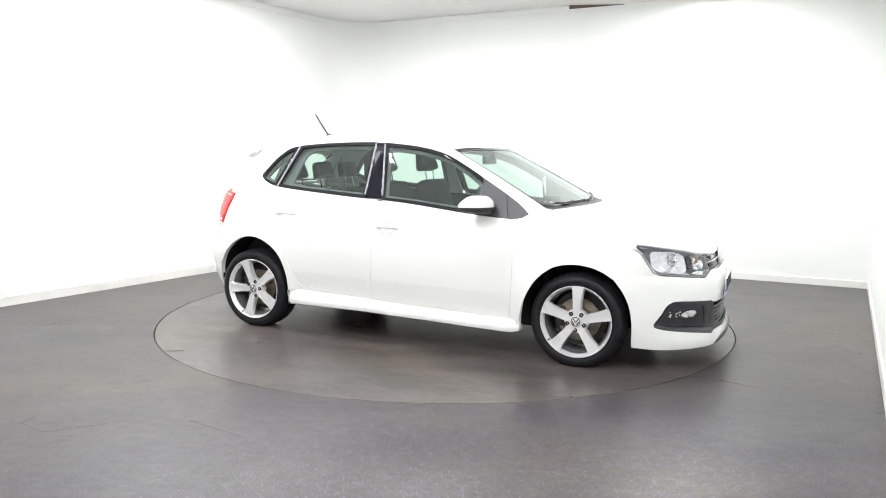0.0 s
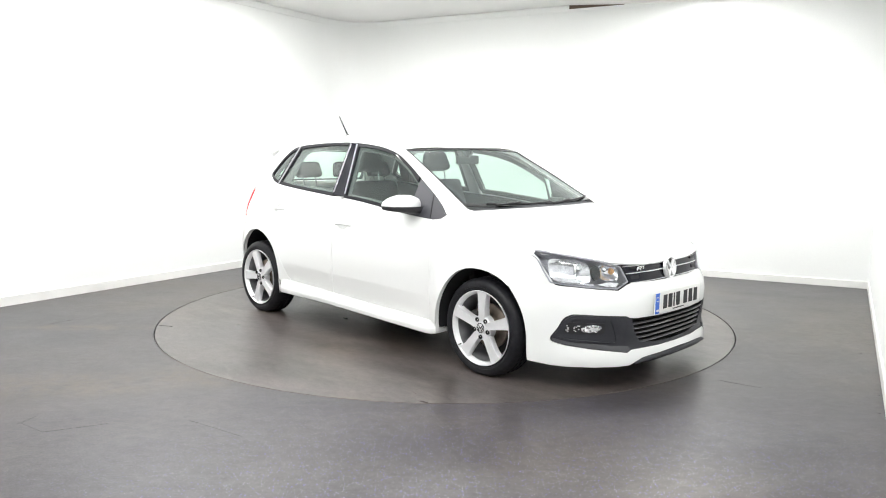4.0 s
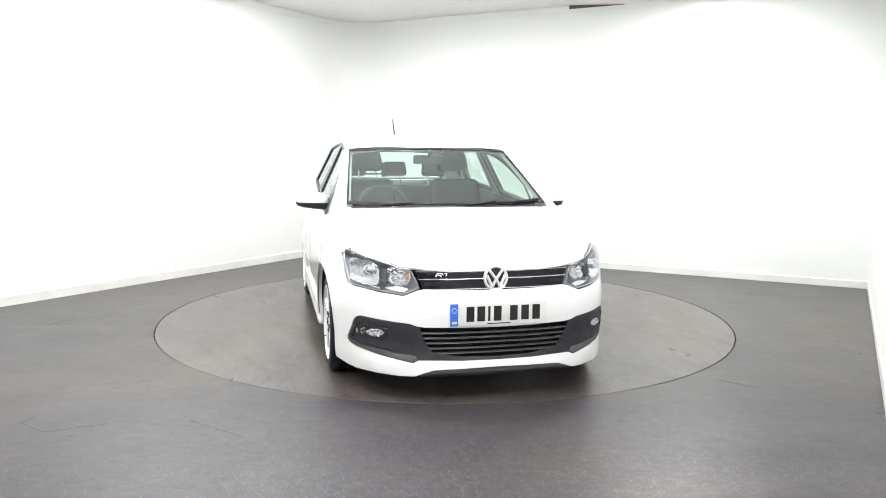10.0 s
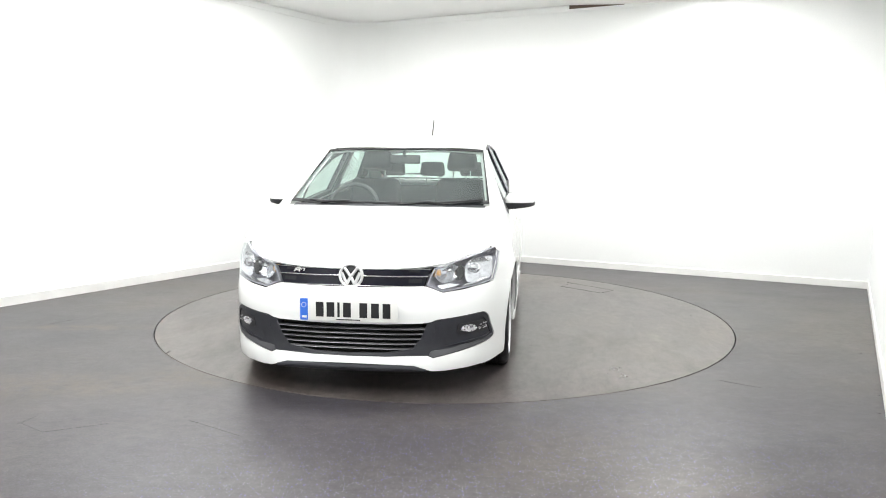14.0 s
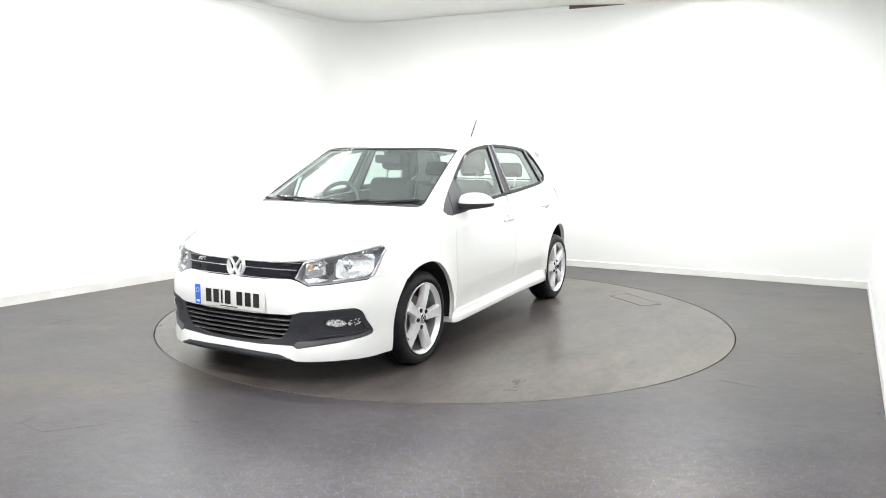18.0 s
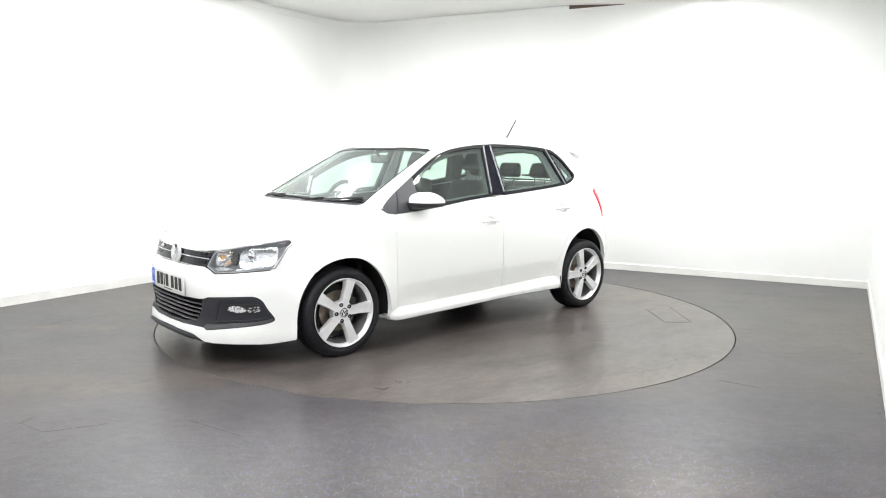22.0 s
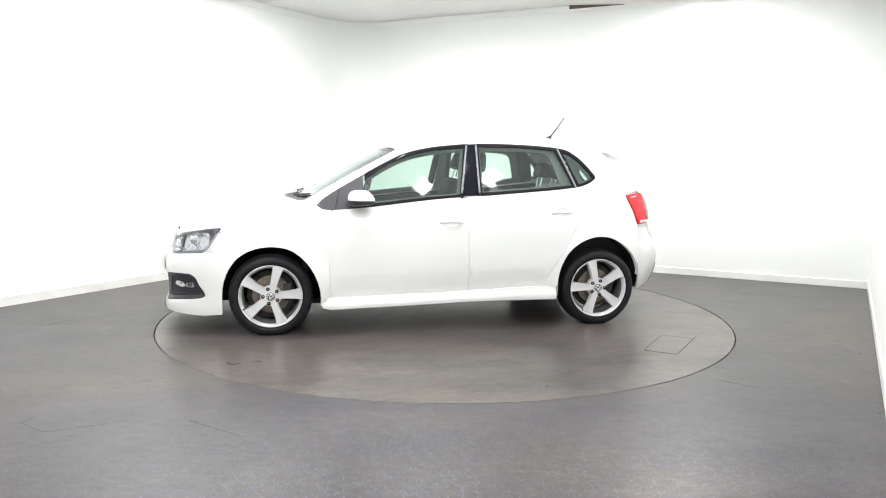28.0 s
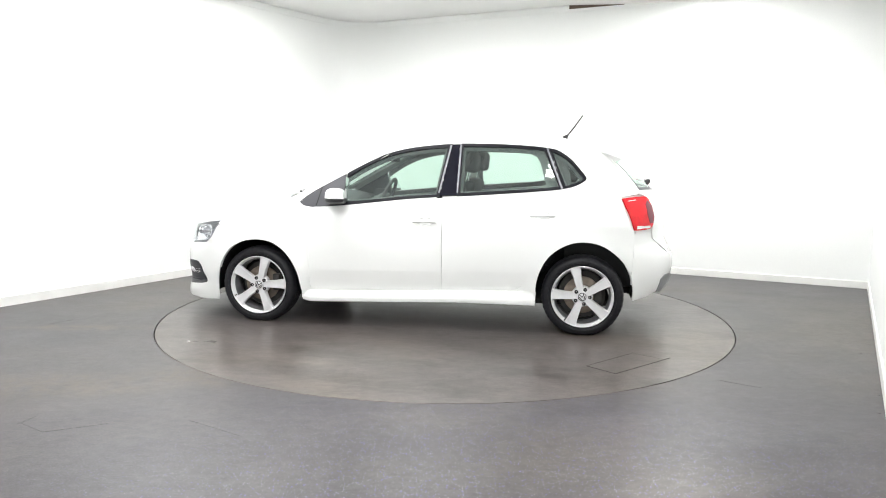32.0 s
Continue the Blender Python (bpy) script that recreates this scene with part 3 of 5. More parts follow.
# ---- the car: x forward from the middle of the wheelbase, y to its left, z up ----
CAR_X, CAR_Y = 0.1375, -0.2488
W_OF = spline([0.10, 0.16, 0.22, 0.30, 0.45, 0.60, 0.72, 0.80, 0.86, 0.92, 0.98, 1.05, 1.2, 1.35, 1.45],
              [0.82, 0.834, 0.840, 0.843, 0.846, 0.846, 0.840, 0.829, 0.812, 0.788, 0.762, 0.728, 0.657, 0.587, 0.54])
XF = spline([0.10, 0.145, 0.195, 0.265, 0.40, 0.52, 0.58, 0.63, 0.70, 0.743, 0.768, 0.80, 0.9, 1.1, 1.5],
            [2.045, 2.058, 2.056, 2.033, 2.043, 2.035, 2.01, 1.99, 1.972, 1.935, 1.87, 1.84, 1.80, 1.75, 1.7])
XR = spline([0.15, 0.25, 0.33, 0.42, 0.52, 0.60, 0.66, 0.75, 0.9, 1.0, 1.1, 1.2, 1.3, 1.4, 1.5],
            [-1.80, -1.85, -1.90, -1.93, -1.94, -1.92, -1.875, -1.86, -1.845, -1.81, -1.745, -1.665, -1.58, -1.50, -1.42])
XC_F, XC_R = 1.0, -0.9
NS = 3.1      # squareness of the body in plan


def flare(x, z):
    """Wheel arch flares."""
    y = 0*x
    for cx, cz, k in ((1.235, 0.30, 0.019), (-1.24, 0.33, 0.007)):
        d = np.hypot(x - cx, z - cz)
        y = y + k*np.exp(-((d - 0.335)/0.07)**2)
    return y


def side_y(x, z):
    x, z = np.asarray(x, float), np.asarray(z, float)
    w = W_OF(z)
    f = np.clip((x - XC_F)/(XF(z) - XC_F), 0, 0.999)
    r = np.clip((x - XC_R)/(XR(z) - XC_R), 0, 0.999)
    y = w*(1 - f**NS)**(1/NS)*(1 - r**NS)**(1/NS)
    y = y + flare(x, z)
    # shoulder crease above the door handles and a shallow hollow low on the doors
    y = y + 0.006*np.exp(-((z - 0.80)/0.025)**2) 
    d = np.clip(0.437 - 0.022*x - z, 0, 0.16)
    y = y - 0.12*d*np.clip(1 - np.abs(x/0.90)**10, 0, 1)
    return y


def S(x, z):
    return np.stack([x, side_y(x, z), z], 1)


def F(u, z):
    """Front of the body wrapped round the nose; u is an angle times 0.9 m."""
    t = np.asarray(u, float)/0.9
    c, s = np.abs(np.cos(t)), np.sin(t)
    r = (c**NS + np.abs(s)**NS)**(-1/NS)
    x = XC_F + (XF(z) - XC_F)*r*c
    return np.stack([x, W_OF(z)*r*s + flare(x, z)*np.clip(np.abs(s)*1.6 - 0.4, 0, 1)*np.sign(s), np.asarray(z, float) + 0*t], 1)


def R(u, z):
    t = np.asarray(u, float)/0.9
    c, s = np.abs(np.cos(t)), np.sin(t)
    r = (c**NS + np.abs(s)**NS)**(-1/NS)
    x = XC_R + (XR(z) - XC_R)*r*c
    return np.stack([x, W_OF(z)*r*s + flare(x, z)*np.clip(np.abs(s)*1.6 - 0.4, 0, 1)*np.sign(s), np.asarray(z, float) + 0*t], 1)


def fy(y, z):
    a = abs(y)/float(W_OF(z))
    b = max(1 - a**NS, 0)**(1/NS)
    return (math.copysign(math.atan2(a, b)*0.9, y), z)


def fx(x, z):
    b = min(max((x - XC_F)/(float(XF(z)) - XC_F), 0), 1)
    return (math.atan2((1 - b**NS)**(1/NS), b)*0.9, z)


def ry(y, z):
    return fy(y, z)


def rx(x, z):
    b = min(max((x - XC_R)/(float(XR(z)) - XC_R), 0), 1)
    return (math.atan2((1 - b**NS)**(1/NS), b)*0.9, z)


def mirrored(half):
    """A closed outline, symmetric in u, from its half with u >= 0, listed from the centre line round to the centre line."""
    return list(half) + [(-u, v) for u, v in half[::-1] if abs(u) > 1e-6]


ARCH_F = curve([(1.574, 0.164), (1.569, 0.33), (1.538, 0.45), (1.466, 0.557), (1.361, 0.622), (1.226, 0.645), (1.092, 0.619), (0.982, 0.53), (0.908, 0.40), (0.876, 0.26)], 5)
ARCH_R = curve([(-0.896, 0.205), (-0.901, 0.363), (-0.933, 0.48), (-1.0, 0.585), (-1.115, 0.660), (-1.24, 0.684), (-1.378, 0.652), (-1.508, 0.552), (-1.574, 0.44), (-1.594, 0.35), (-1.596, 0.268)], 5)
GAP_F = curve([(0.804, 0.266), (0.812, 0.318), (0.823, 0.555), (0.819, 0.756), (0.805, 0.844), (0.79, 0.900)], 5)
GAP_B = [(-0.207, 0.298), (-0.206, 0.5), (-0.203, 0.75), (-0.202, 0.893), (-0.2, 0.989)]
GAP_R = curve([(-0.743, 0.322), (-0.80, 0.362), (-0.894, 0.503), (-1.0, 0.672), (-1.055, 0.80), (-1.078, 0.95), (-1.064, 1.056)], 6)
DLO_TOP = curve([(0.905, 0.934), (0.847, 0.985), (0.739, 1.052), (0.583, 1.138), (0.417, 1.228), (0.249, 1.305), (0.079, 1.347), (-0.093, 1.369), (-0.25, 1.381),
                 (-0.394, 1.384), (-0.616, 1.380), (-0.832, 1.368), (-0.978, 1.351), (-1.05, 1.328), (-1.134, 1.269), (-1.216, 1.177), (-1.243, 1.14)], 5)
DLO_BOT = curve([(0.905, 0.934), (0.868, 0.909), (0.788, 0.900), (0.489, 0.922), (0.073, 0.968), (-0.2, 0.989), (-0.392, 0.999), (-0.818, 1.031), (-1.064, 1.056),
                 (-1.166, 1.081), (-1.233, 1.118), (-1.243, 1.14)], 5)
Z_CENTRE = spline([-1.55, -1.45, -1.2, -0.9, -0.6, -0.3, 0.0, 0.2, 0.36, 0.45], [1.345, 1.375, 1.425, 1.452, 1.463, 1.458, 1.432, 1.395, 1.350, 1.32])
Z_RAIL = spline([-1.55, -1.4, -1.2, -1.0, -0.83, -0.6, -0.25, -0.09, 0.08, 0.25, 0.36], [1.285, 1.325, 1.365, 1.392, 1.405, 1.416, 1.416, 1.405, 1.383, 1.345, 1.318])
ZB_C = spline([0.9, 1.1, 1.25, 1.4, 1.6, 1.75, 1.85, 1.91, 1.95, 1.975], [0.995, 0.974, 0.948, 0.917, 0.866, 0.818, 0.777, 0.742, 0.714, 0.690])
ZB_K = spline([0.9, 1.1, 1.3, 1.6, 1.95], [0.022, 0.038, 0.064, 0.100, 0.085])


def bonnet_z(x, y):
    return ZB_C(x) - ZB_K(x)*(np.abs(y)/0.72)**2.6 + 0.006*np.exp(-((np.abs(y) - 0.47 + (x - 1.6)*0.12)/0.05)**2)


def HOOD(x, y):
    return np.stack([x, y, bonnet_z(x, y)], 1)


def cut(line, x0, x1):
    """The stretch of a side line with x between x0 and x1."""
    return [p for p in line if min(x0, x1) - 1e-6 <= p[0] <= max(x0, x1) + 1e-6]


def screen(u, v):
    """Windscreen: u across in -1..1, v up the slope in 0..1."""
    u, v = np.asarray(u, float), np.asarray(v, float)
    yb, yt = 0.674*u, 0.582*u
    b = np.stack([1.070 - 0.115*(0.45*u**2 + 0.55*u**4), yb, 0.956 + 0.027*u**2], 1)
    t = np.stack([0.362 - 0.052*(0.5*u**2 + 0.5*u**4), yt, 1.347 - 0.017*u**2], 1)
    p = b*(1 - v)[:, None] + t*v[:, None]
    k = 4*v*(1 - v)
    return p + np.stack([0.002*k, 0*k, 0.005*k], 1)


def rear_screen(u, v):
    u, v = np.asarray(u, float), np.asarray(v, float)
    yb, yt = 0.575*u, 0.51*u
    b = np.stack([-1.765 + 0.14*u**2, yb, 1.050 + 0.004*u**2], 1)
    t = np.stack([-1.48 + 0.11*u**2, yt, 1.330 - 0.013*u**2], 1)
    p = b*(1 - v)[:, None] + t*v[:, None]
    k = 4*v*(1 - v)
    return p + np.stack([-0.012*k, 0*k, 0.012*k], 1)


def both(name, surf, outline, mat, car, label="", **kw):
    """A panel on the left side and its mirror on the right."""
    return [panel(name, surf, outline, mat, car, label, flip_y=fl, **kw) for fl in (False, True)]


def mirror_y(mesh):
    v, f = mesh
    return np.array([tuple(p) for p in v])*np.array([1, -1, 1]), [tuple(t)[::-1] for t in f]


def body(car):
    shoulder = lambda x: np.asarray(bonnet_z(np.asarray(x, float), np.full(np.shape(x), 0.70))) - 0.035
    # inner carcass behind the shut lines
    sill_in = [(0.88, 0.2), (0.88, 0.27)] + ARCH_F[::-1][2:-8] + [(1.60, 0.60), (1.57, 0.72)] + [(x, float(shoulder(x)) - 0.004) for x in (1.4, 1.2, 1.0)] + [(0.89, 0.93)] \
        + DLO_BOT[4:-1][:] + [(-1.255, 1.14), (-1.15, 1.268), (-1.06, 1.335), (-1.06, 1.375), (-1.3, 1.335), (-1.48, 1.25), (-1.56, 1.05), (-1.62, 0.75), (-1.6, 0.5)] + ARCH_R[::-1][6:] + [(-0.895, 0.2)]
    for fl in (False, True):
        panel("inner_body_side", S, sill_in, M_PAINT, car, step=0.09, inset=0.006, depth=0.02, lift=-0.011, flip_y=fl)
    # wings
    top = [(float(x), float(shoulder(x))) for x in np.linspace(1.0, 1.556, 9)]
    wing = GAP_F[:-1] + [(0.80, 0.8972), (0.868, 0.9072), (0.909, 0.935), (0.95, float(shoulder(0.95)))] + top + [(1.628, 0.66), (1.690, 0.5968), (1.6, 0.5905), (1.455, 0.5702)] + cut(ARCH_F, 1.45, 0.87)
    both("front_wing", S, wing, M_PAINT, car, step=0.045, depth=0.006, inset=0.0004)
    # rolled shoulder between wing and bonnet
    xs = np.linspace(0.88, 1.572, 18)
    sz = shoulder(xs)
    sy = side_y(xs, sz)
    shut = np.interp(xs, [0.88, 1.05, 1.3, 1.6], [0.655, 0.668, 0.69, 0.715])
    hz = bonnet_z(xs, shut)
    rows = []
    for k in np.linspace(0, 1, 7):
        cy, cz = sy - 0.006, hz - 0.004
        rows.append(np.stack([xs, (1-k)**2*sy + 2*k*(1-k)*cy + k*k*shut, (1-k)**2*sz + 2*k*(1-k)*cz + k*k*hz], 1))
    m = loft(rows)
    part("wing_shoulder", m, M_PAINT, car)
    part("wing_shoulder", mirror_y(m), M_PAINT, car)
    # doors
    fd = GAP_F + cut(DLO_BOT, 0.788, -0.199) + GAP_B[::-1][1:] + [(0.3, 0.283)]
    rd = GAP_B + cut(DLO_BOT, -0.201, -1.064) + GAP_R[::-1]
    doors = {}
    scoop = lambda x, z: [(x - 0.005 + 0.052*math.cos(a), z + 0.002 + 0.034*math.sin(a)) for a in np.linspace(0, 2*math.pi, 28)[:-1]]
    crease = [[(x, 0.437 - 0.022*x + dz) for x in np.linspace(-1.0, 0.83, 50)] for dz in (0.004, -0.004)]
    doors["f"] = both("front_door", S, fd, M_PAINT, car, step=0.05, holes=[scoop(-0.075, 0.806)], creases=crease)
    doors["r"] = both("rear_door", S, rd, M_PAINT, car, step=0.05, holes=[scoop(-0.935, 0.866)], creases=crease)
    # quarter panel with the rear roof pillar
    q = GAP_R + cut(DLO_BOT, -1.07, -1.3) + cut(DLO_TOP[::-1], -1.24, -1.06) + [(-1.055, 1.332)] \
        + [(x, float(Z_RAIL(x))) for x in (-1.055, -1.15, -1.25, -1.36)] + [(-1.41, 1.27), (-1.5, 1.18), (-1.6, 1.06), (-1.615, 1.022), (-1.49, 1.003), (-1.54, 0.87), (-1.592, 0.757), (-1.589, 0.60), (-1.582, 0.475)] \
        + cut(ARCH_R, -1.566, -0.89)[::-1][0:] + [(-0.90, 0.31), (-0.80, 0.318)]
    both("rear_quarter_panel", S, q, M_PAINT, car, step=0.03, depth=0.006, inset=0.0008)
    # roof rail above the windows
    rail = [p for p in DLO_TOP if -1.055 < p[0] < 0.30]
    both("roof_rail", S, rail + [(x, float(Z_RAIL(x))) for x in np.linspace(-1.055, 0.33, 24)], M_PAINT, car, step=0.05, inset=0.0)
    # windscreen pillars
    a = np.array([(0.975, 0.917), (0.93, 0.926)] + [p for p in DLO_TOP if p[0] >= 0.24])
    a = resample(S(a[:, 0], a[:, 1]), 20)
    b = screen(np.ones(20), np.linspace(-0.07, 1.0, 20))
    rows = []
    for k in np.linspace(0, 1, 6):
        rows.append(a*(1-k) + b*k + np.array([0.006, 0.016, 0.016])*(4*k*(1-k)))
    m = loft(rows)
    part("windscreen_pillar", m, M_PAINT, car)
    part("windscreen_pillar", mirror_y(m), M_PAINT, car)
    # roof
    xs = np.concatenate([np.linspace(0.30, -1.2, 26), np.linspace(-1.27, -1.50, 5)])
    rows = []
    for x in xs:
        ze, zc = float(Z_RAIL(x)), float(Z_CENTRE(x))
        ye = float(side_y(x, ze)) if x > -1.36 else 0.575 - (abs(x) - 1.36)*0.42
        ys = ye*np.sin(np.linspace(-1, 1, 33)*math.pi/2)
        front = 0.060*(1 - (ys/ye)**2) if x > 0.29 else 0*ys
        rear = -0.05*(1 - (ys/ye)**2) if x < -1.49 else 0*ys
        zz = ze + (zc - ze)*(1 - np.abs(ys/ye)**2.4) + (np.interp(x + front, [0.3, 0.36], [0, -0.020]))*(1 - (ys/ye)**2)
        rows.append(np.stack([x + front + rear, ys, zz], 1))
    part("roof", loft(rows, flip=False), M_PAINT, car)
    lip = rows[-1]
    # underside between the roof's rear corner and the rear screen
    edge = np.array([q[-1] if q[-1][1] > 0 else q[0] for q, x in zip(rows, xs) if x < -1.26])
    corner = rear_screen(np.array([1.0]), np.array([0.72]))[0]
    start = S(np.array([-1.375]), np.array([1.302]))[0]
    k = np.linspace(0, 1, len(edge))[:, None]
    inner = start*(1 - k) + corner*k
    fold = edge + np.array([0.0, 0.010, -0.020])*np.linspace(0.1, 1, len(edge))[:, None]
    m = loft([edge, fold, inner])
    part("roof_corner", m, M_PAINT, car)
    part("roof_corner", mirror_y(m), M_PAINT, car)
    part("roof_spoiler", loft([lip + [0.03, 0, 0.004], lip + [0.0, 0, 0.004], lip + [-0.025, 0, -0.006], lip + [-0.028, 0, -0.014]]), M_PAINT, car, "white spoiler lip at the roof's rear edge")
    # bonnet
    nose = [(float(F(np.array([fy(y, 0.69)[0]]), np.array([0.69]))[0, 0]) - 0.004, y) for y in (0.0, 0.12, 0.25, 0.36, 0.43)]
    half = nose + [(1.894, 0.503), (1.842, 0.553), (1.742, 0.622), (1.650, 0.682), (1.578, 0.712), (1.45, 0.702), (1.3, 0.69), (1.06, 0.669), (1.028, 0.660), (1.040, 0.62), (1.092, 0.45), (1.135, 0.25), (1.147, 0.0)]
    full = half + [(x, -y) for x, y in half[::-1][1:-1]]
    panel("bonnet", HOOD, full, M_PAINT, car, step=0.05, depth=0.012, inset=0.0)
    for fl in (False, True):
        panel("lamp_seal", HOOD, [(1.935, 0.42), (1.905, 0.503), (1.852, 0.556), (1.752, 0.625), (1.665, 0.682), (1.60, 0.728), (1.54, 0.72), (1.58, 0.65), (1.70, 0.58), (1.80, 0.51), (1.86, 0.45), (1.89, 0.40)], M_PAINT, car, step=0.06, lift=-0.010, depth=0.004, flip_y=fl)
    panel("scuttle", HOOD, [(1.146, 0.0), (1.134, 0.25), (1.091, 0.45), (1.039, 0.62), (1.026, 0.645), (0.935, 0.65), (0.99, 0.3), (1.02, 0), (0.99, -0.3), (0.935, -0.65), (1.026, -0.645), (1.039, -0.62), (1.091, -0.45), (1.134, -0.25)],
          M_PLASTIC, car, "black scuttle below the windscreen", step=0.08, lift=-0.005)
    for fl in (False, True):
        panel("inner_wing", HOOD, [(0.88, 0.63), (0.88, 0.70), (1.3, 0.71), (1.6, 0.715), (1.6, 0.62), (1.3, 0.62), (1.0, 0.63)], M_PAINT, car, step=0.08, lift=-0.006, flip_y=fl)
    # sill skirts
    xs = np.linspace(0.872, -0.894, 40)
    zt = np.interp(xs, [-0.9, -0.743, 0.0, 0.888], [0.322, 0.320, 0.290, 0.266])
    zb = np.interp(xs, [-0.9, -0.268, 0.49, 0.888], [0.210, 0.208, 0.185, 0.174])
    zb = zb + 0.014*np.clip(1 - (0.872 - xs)/0.07, 0, 1)**2
    ends = np.clip(np.minimum(0.872 - xs, xs + 0.894)/0.10, 0, 1)**0.5
    yt = W_OF(zt) - 0.010 - 0.014*(1 - ends)
    row = lambda y, z: np.stack([xs, y, z], 1)
    rows = [row(yt - 0.04, zt - 0.004), row(yt + 0.002, zt - 0.002), row(yt + 0.010, zt - 0.006), row(yt + 0.012, zt - 0.014), row(yt + 0.013, zt*0.6 + zb*0.4), row(yt + 0.020, zt*0.5 + zb*0.5),
            row(yt + 0.021, zb + 0.024), row(yt + 0.018, zb + 0.006), row(yt + 0.008, zb), row(yt - 0.08, zb + 0.002)]
    v, f = loft(rows)
    n, k = len(xs), len(rows)
    f = list(f) + [tuple(j*n for j in range(k)), tuple(j*n + n - 1 for j in range(k))[::-1]]
    part("sill_skirt", (v, f), M_PAINT, car, "deep white side skirt under the doors")
    part("sill_skirt", mirror_y((v, f)), M_PAINT, car, "deep white side skirt under the doors")
    return doors


def glazing(car):
    frame_f = [p for p in DLO_TOP if 0.565 >= p[0] >= -0.24] + [(-0.243, 1.381), (-0.166, 0.988)] + [p for p in DLO_BOT[::-1] if -0.16 <= p[0] <= 0.56]
    glass_f = curve([(0.565, 1.112), (0.417, 1.206), (0.249, 1.283), (0.079, 1.325), (-0.093, 1.347), (-0.207, 1.354)], 4) + [(-0.15, 1.006), (0.073, 0.99), (0.489, 0.946), (0.552, 0.942)]
    frame_r = [p for p in DLO_TOP if -0.30 >= p[0] >= -0.955] + [(-0.962, 1.354), (-1.075, 1.056)] + [p for p in DLO_BOT[::-1] if -1.06 <= p[0] <= -0.30]
    glass_r = curve([(-0.325, 1.364), (-0.616, 1.360), (-0.82, 1.349), (-0.93, 1.336)], 4) + [(-1.047, 1.075), (-0.818, 1.052), (-0.322, 1.018)]
    frame_q = [(-0.966, 1.353)] + [p for p in DLO_TOP if p[0] <= -0.975] + [p for p in DLO_BOT[::-1] if p[0] < -1.085][1:] + [(-1.08, 1.058)]
    glass_q = [(-0.99, 1.329)] + curve([(-1.05, 1.306), (-1.12, 1.254), (-1.195, 1.17), (-1.218, 1.137), (-1.205, 1.118), (-1.16, 1.1), (-1.095, 1.08)], 4)
    sail = [p for p in DLO_TOP if p[0] >= 0.567] + [(0.567, 1.146), (0.556, 0.918)] + [p for p in DLO_BOT[::-1] if p[0] >= 0.56][:-1]
    pillar = [(-0.238, 1.374), (-0.170, 1.000), (-0.300, 1.004), (-0.304, 1.376)]
    for fl in (False, True):
        for nm, fr, gl in (("front_window", frame_f, glass_f), ("rear_window", frame_r, glass_r), ("quarter_window", frame_q, glass_q)):
            f = panel("window_trim", S, fr, M_TRIM, car, step=0.05, holes=[gl], lift=0.001, depth=0.02, inset=0.0, flip_y=fl)
            g = panel(nm, S, gl, M_GLASS, car, "green-tinted see-through side glass", step=0.06, lift=-0.008, depth=0.004, inset=-0.002, flip_y=fl)
            g.visible_shadow = False
        inner_r = [(-0.345, 1.338), (-0.70, 1.332), (-0.83, 1.322), (-0.878, 1.300), (-0.905, 1.25), (-0.948, 1.10), (-0.82, 1.078), (-0.345, 1.043)]
        inner_q = shrink(glass_q, 0.022).tolist()
        for fr, hole in ((frame_f, shrink(glass_f, 0.024).tolist()), (frame_r, inner_r), (frame_q, inner_q)):
            panel("door_frame_lining", S, fr, M_SEAL, car, "grey inner lining round the side glass", step=0.06, holes=[hole], lift=-0.03, depth=0.012, inset=0.004, flip_y=fl, back=True)
        panel("pillar_cover", S, pillar, M_BLACK, car, "gloss black door pillar cover", step=0.06, lift=0.0, inset=0, flip_y=fl)
        panel("mirror_triangle", S, sail, M_SAIL, car, step=0.06, lift=0.0, inset=0.0, flip_y=fl)
        s = -1 if fl else 1
        line = np.array([(0.737, 1.052), (0.755, 0.98), (0.772, 0.905)])
        q = S(line[:, 0], line[:, 1])*np.array([1, s, 1])
        part("triangle_seam", tube([tuple(p) for p in q], 0.0035, 6), M_INK, car)
        for ln in ([(-0.232, 1.37), (-0.165, 1.016)], [(-0.306, 1.374), (-0.303, 1.020)], [(-0.952, 1.35), (-1.068, 1.06)]):
            t = np.linspace(0, 1, 6)
            xs, zs = ln[0][0] + (ln[1][0] - ln[0][0])*t, ln[0][1] + (ln[1][1] - ln[0][1])*t
            q = S(xs, zs)*np.array([1, s, 1]) + np.array([0, s*0.001, 0])
            part("window_channel", tube([tuple(p) for p in q], 0.007, 6), M_HOUSING, car, "grey upright window channel")
        # small white chips imitate the row of lamp reflections on the pillar edges
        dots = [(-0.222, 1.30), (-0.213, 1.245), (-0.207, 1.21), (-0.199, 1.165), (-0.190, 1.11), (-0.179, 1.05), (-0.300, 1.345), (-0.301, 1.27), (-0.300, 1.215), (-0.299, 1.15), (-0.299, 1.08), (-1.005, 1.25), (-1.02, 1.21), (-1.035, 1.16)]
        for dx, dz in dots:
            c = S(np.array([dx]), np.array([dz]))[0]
            part("highlight_dot", box((0.007, 0.006, 0.018), (c[0], s*(c[1] + 0.001), c[2]), 0.002, 1), M_LENS_GLINT, car)
    rim_o = [(-1, 0), (-0.5, 0), (0, 0), (0.5, 0), (1, 0), (1, 0.5), (1, 1), (0.5, 1), (0, 1), (-0.5, 1), (-1, 1), (-1, 0.5)]
    rim_s = [(-0.98, 0.05), (-0.5, 0.04), (0, 0.035), (0.5, 0.04), (0.98, 0.05), (0.984, 0.5), (0.986, 0.972), (0.5, 0.972), (0, 0.972), (-0.5, 0.972), (-0.986, 0.972), (-0.984, 0.5)]
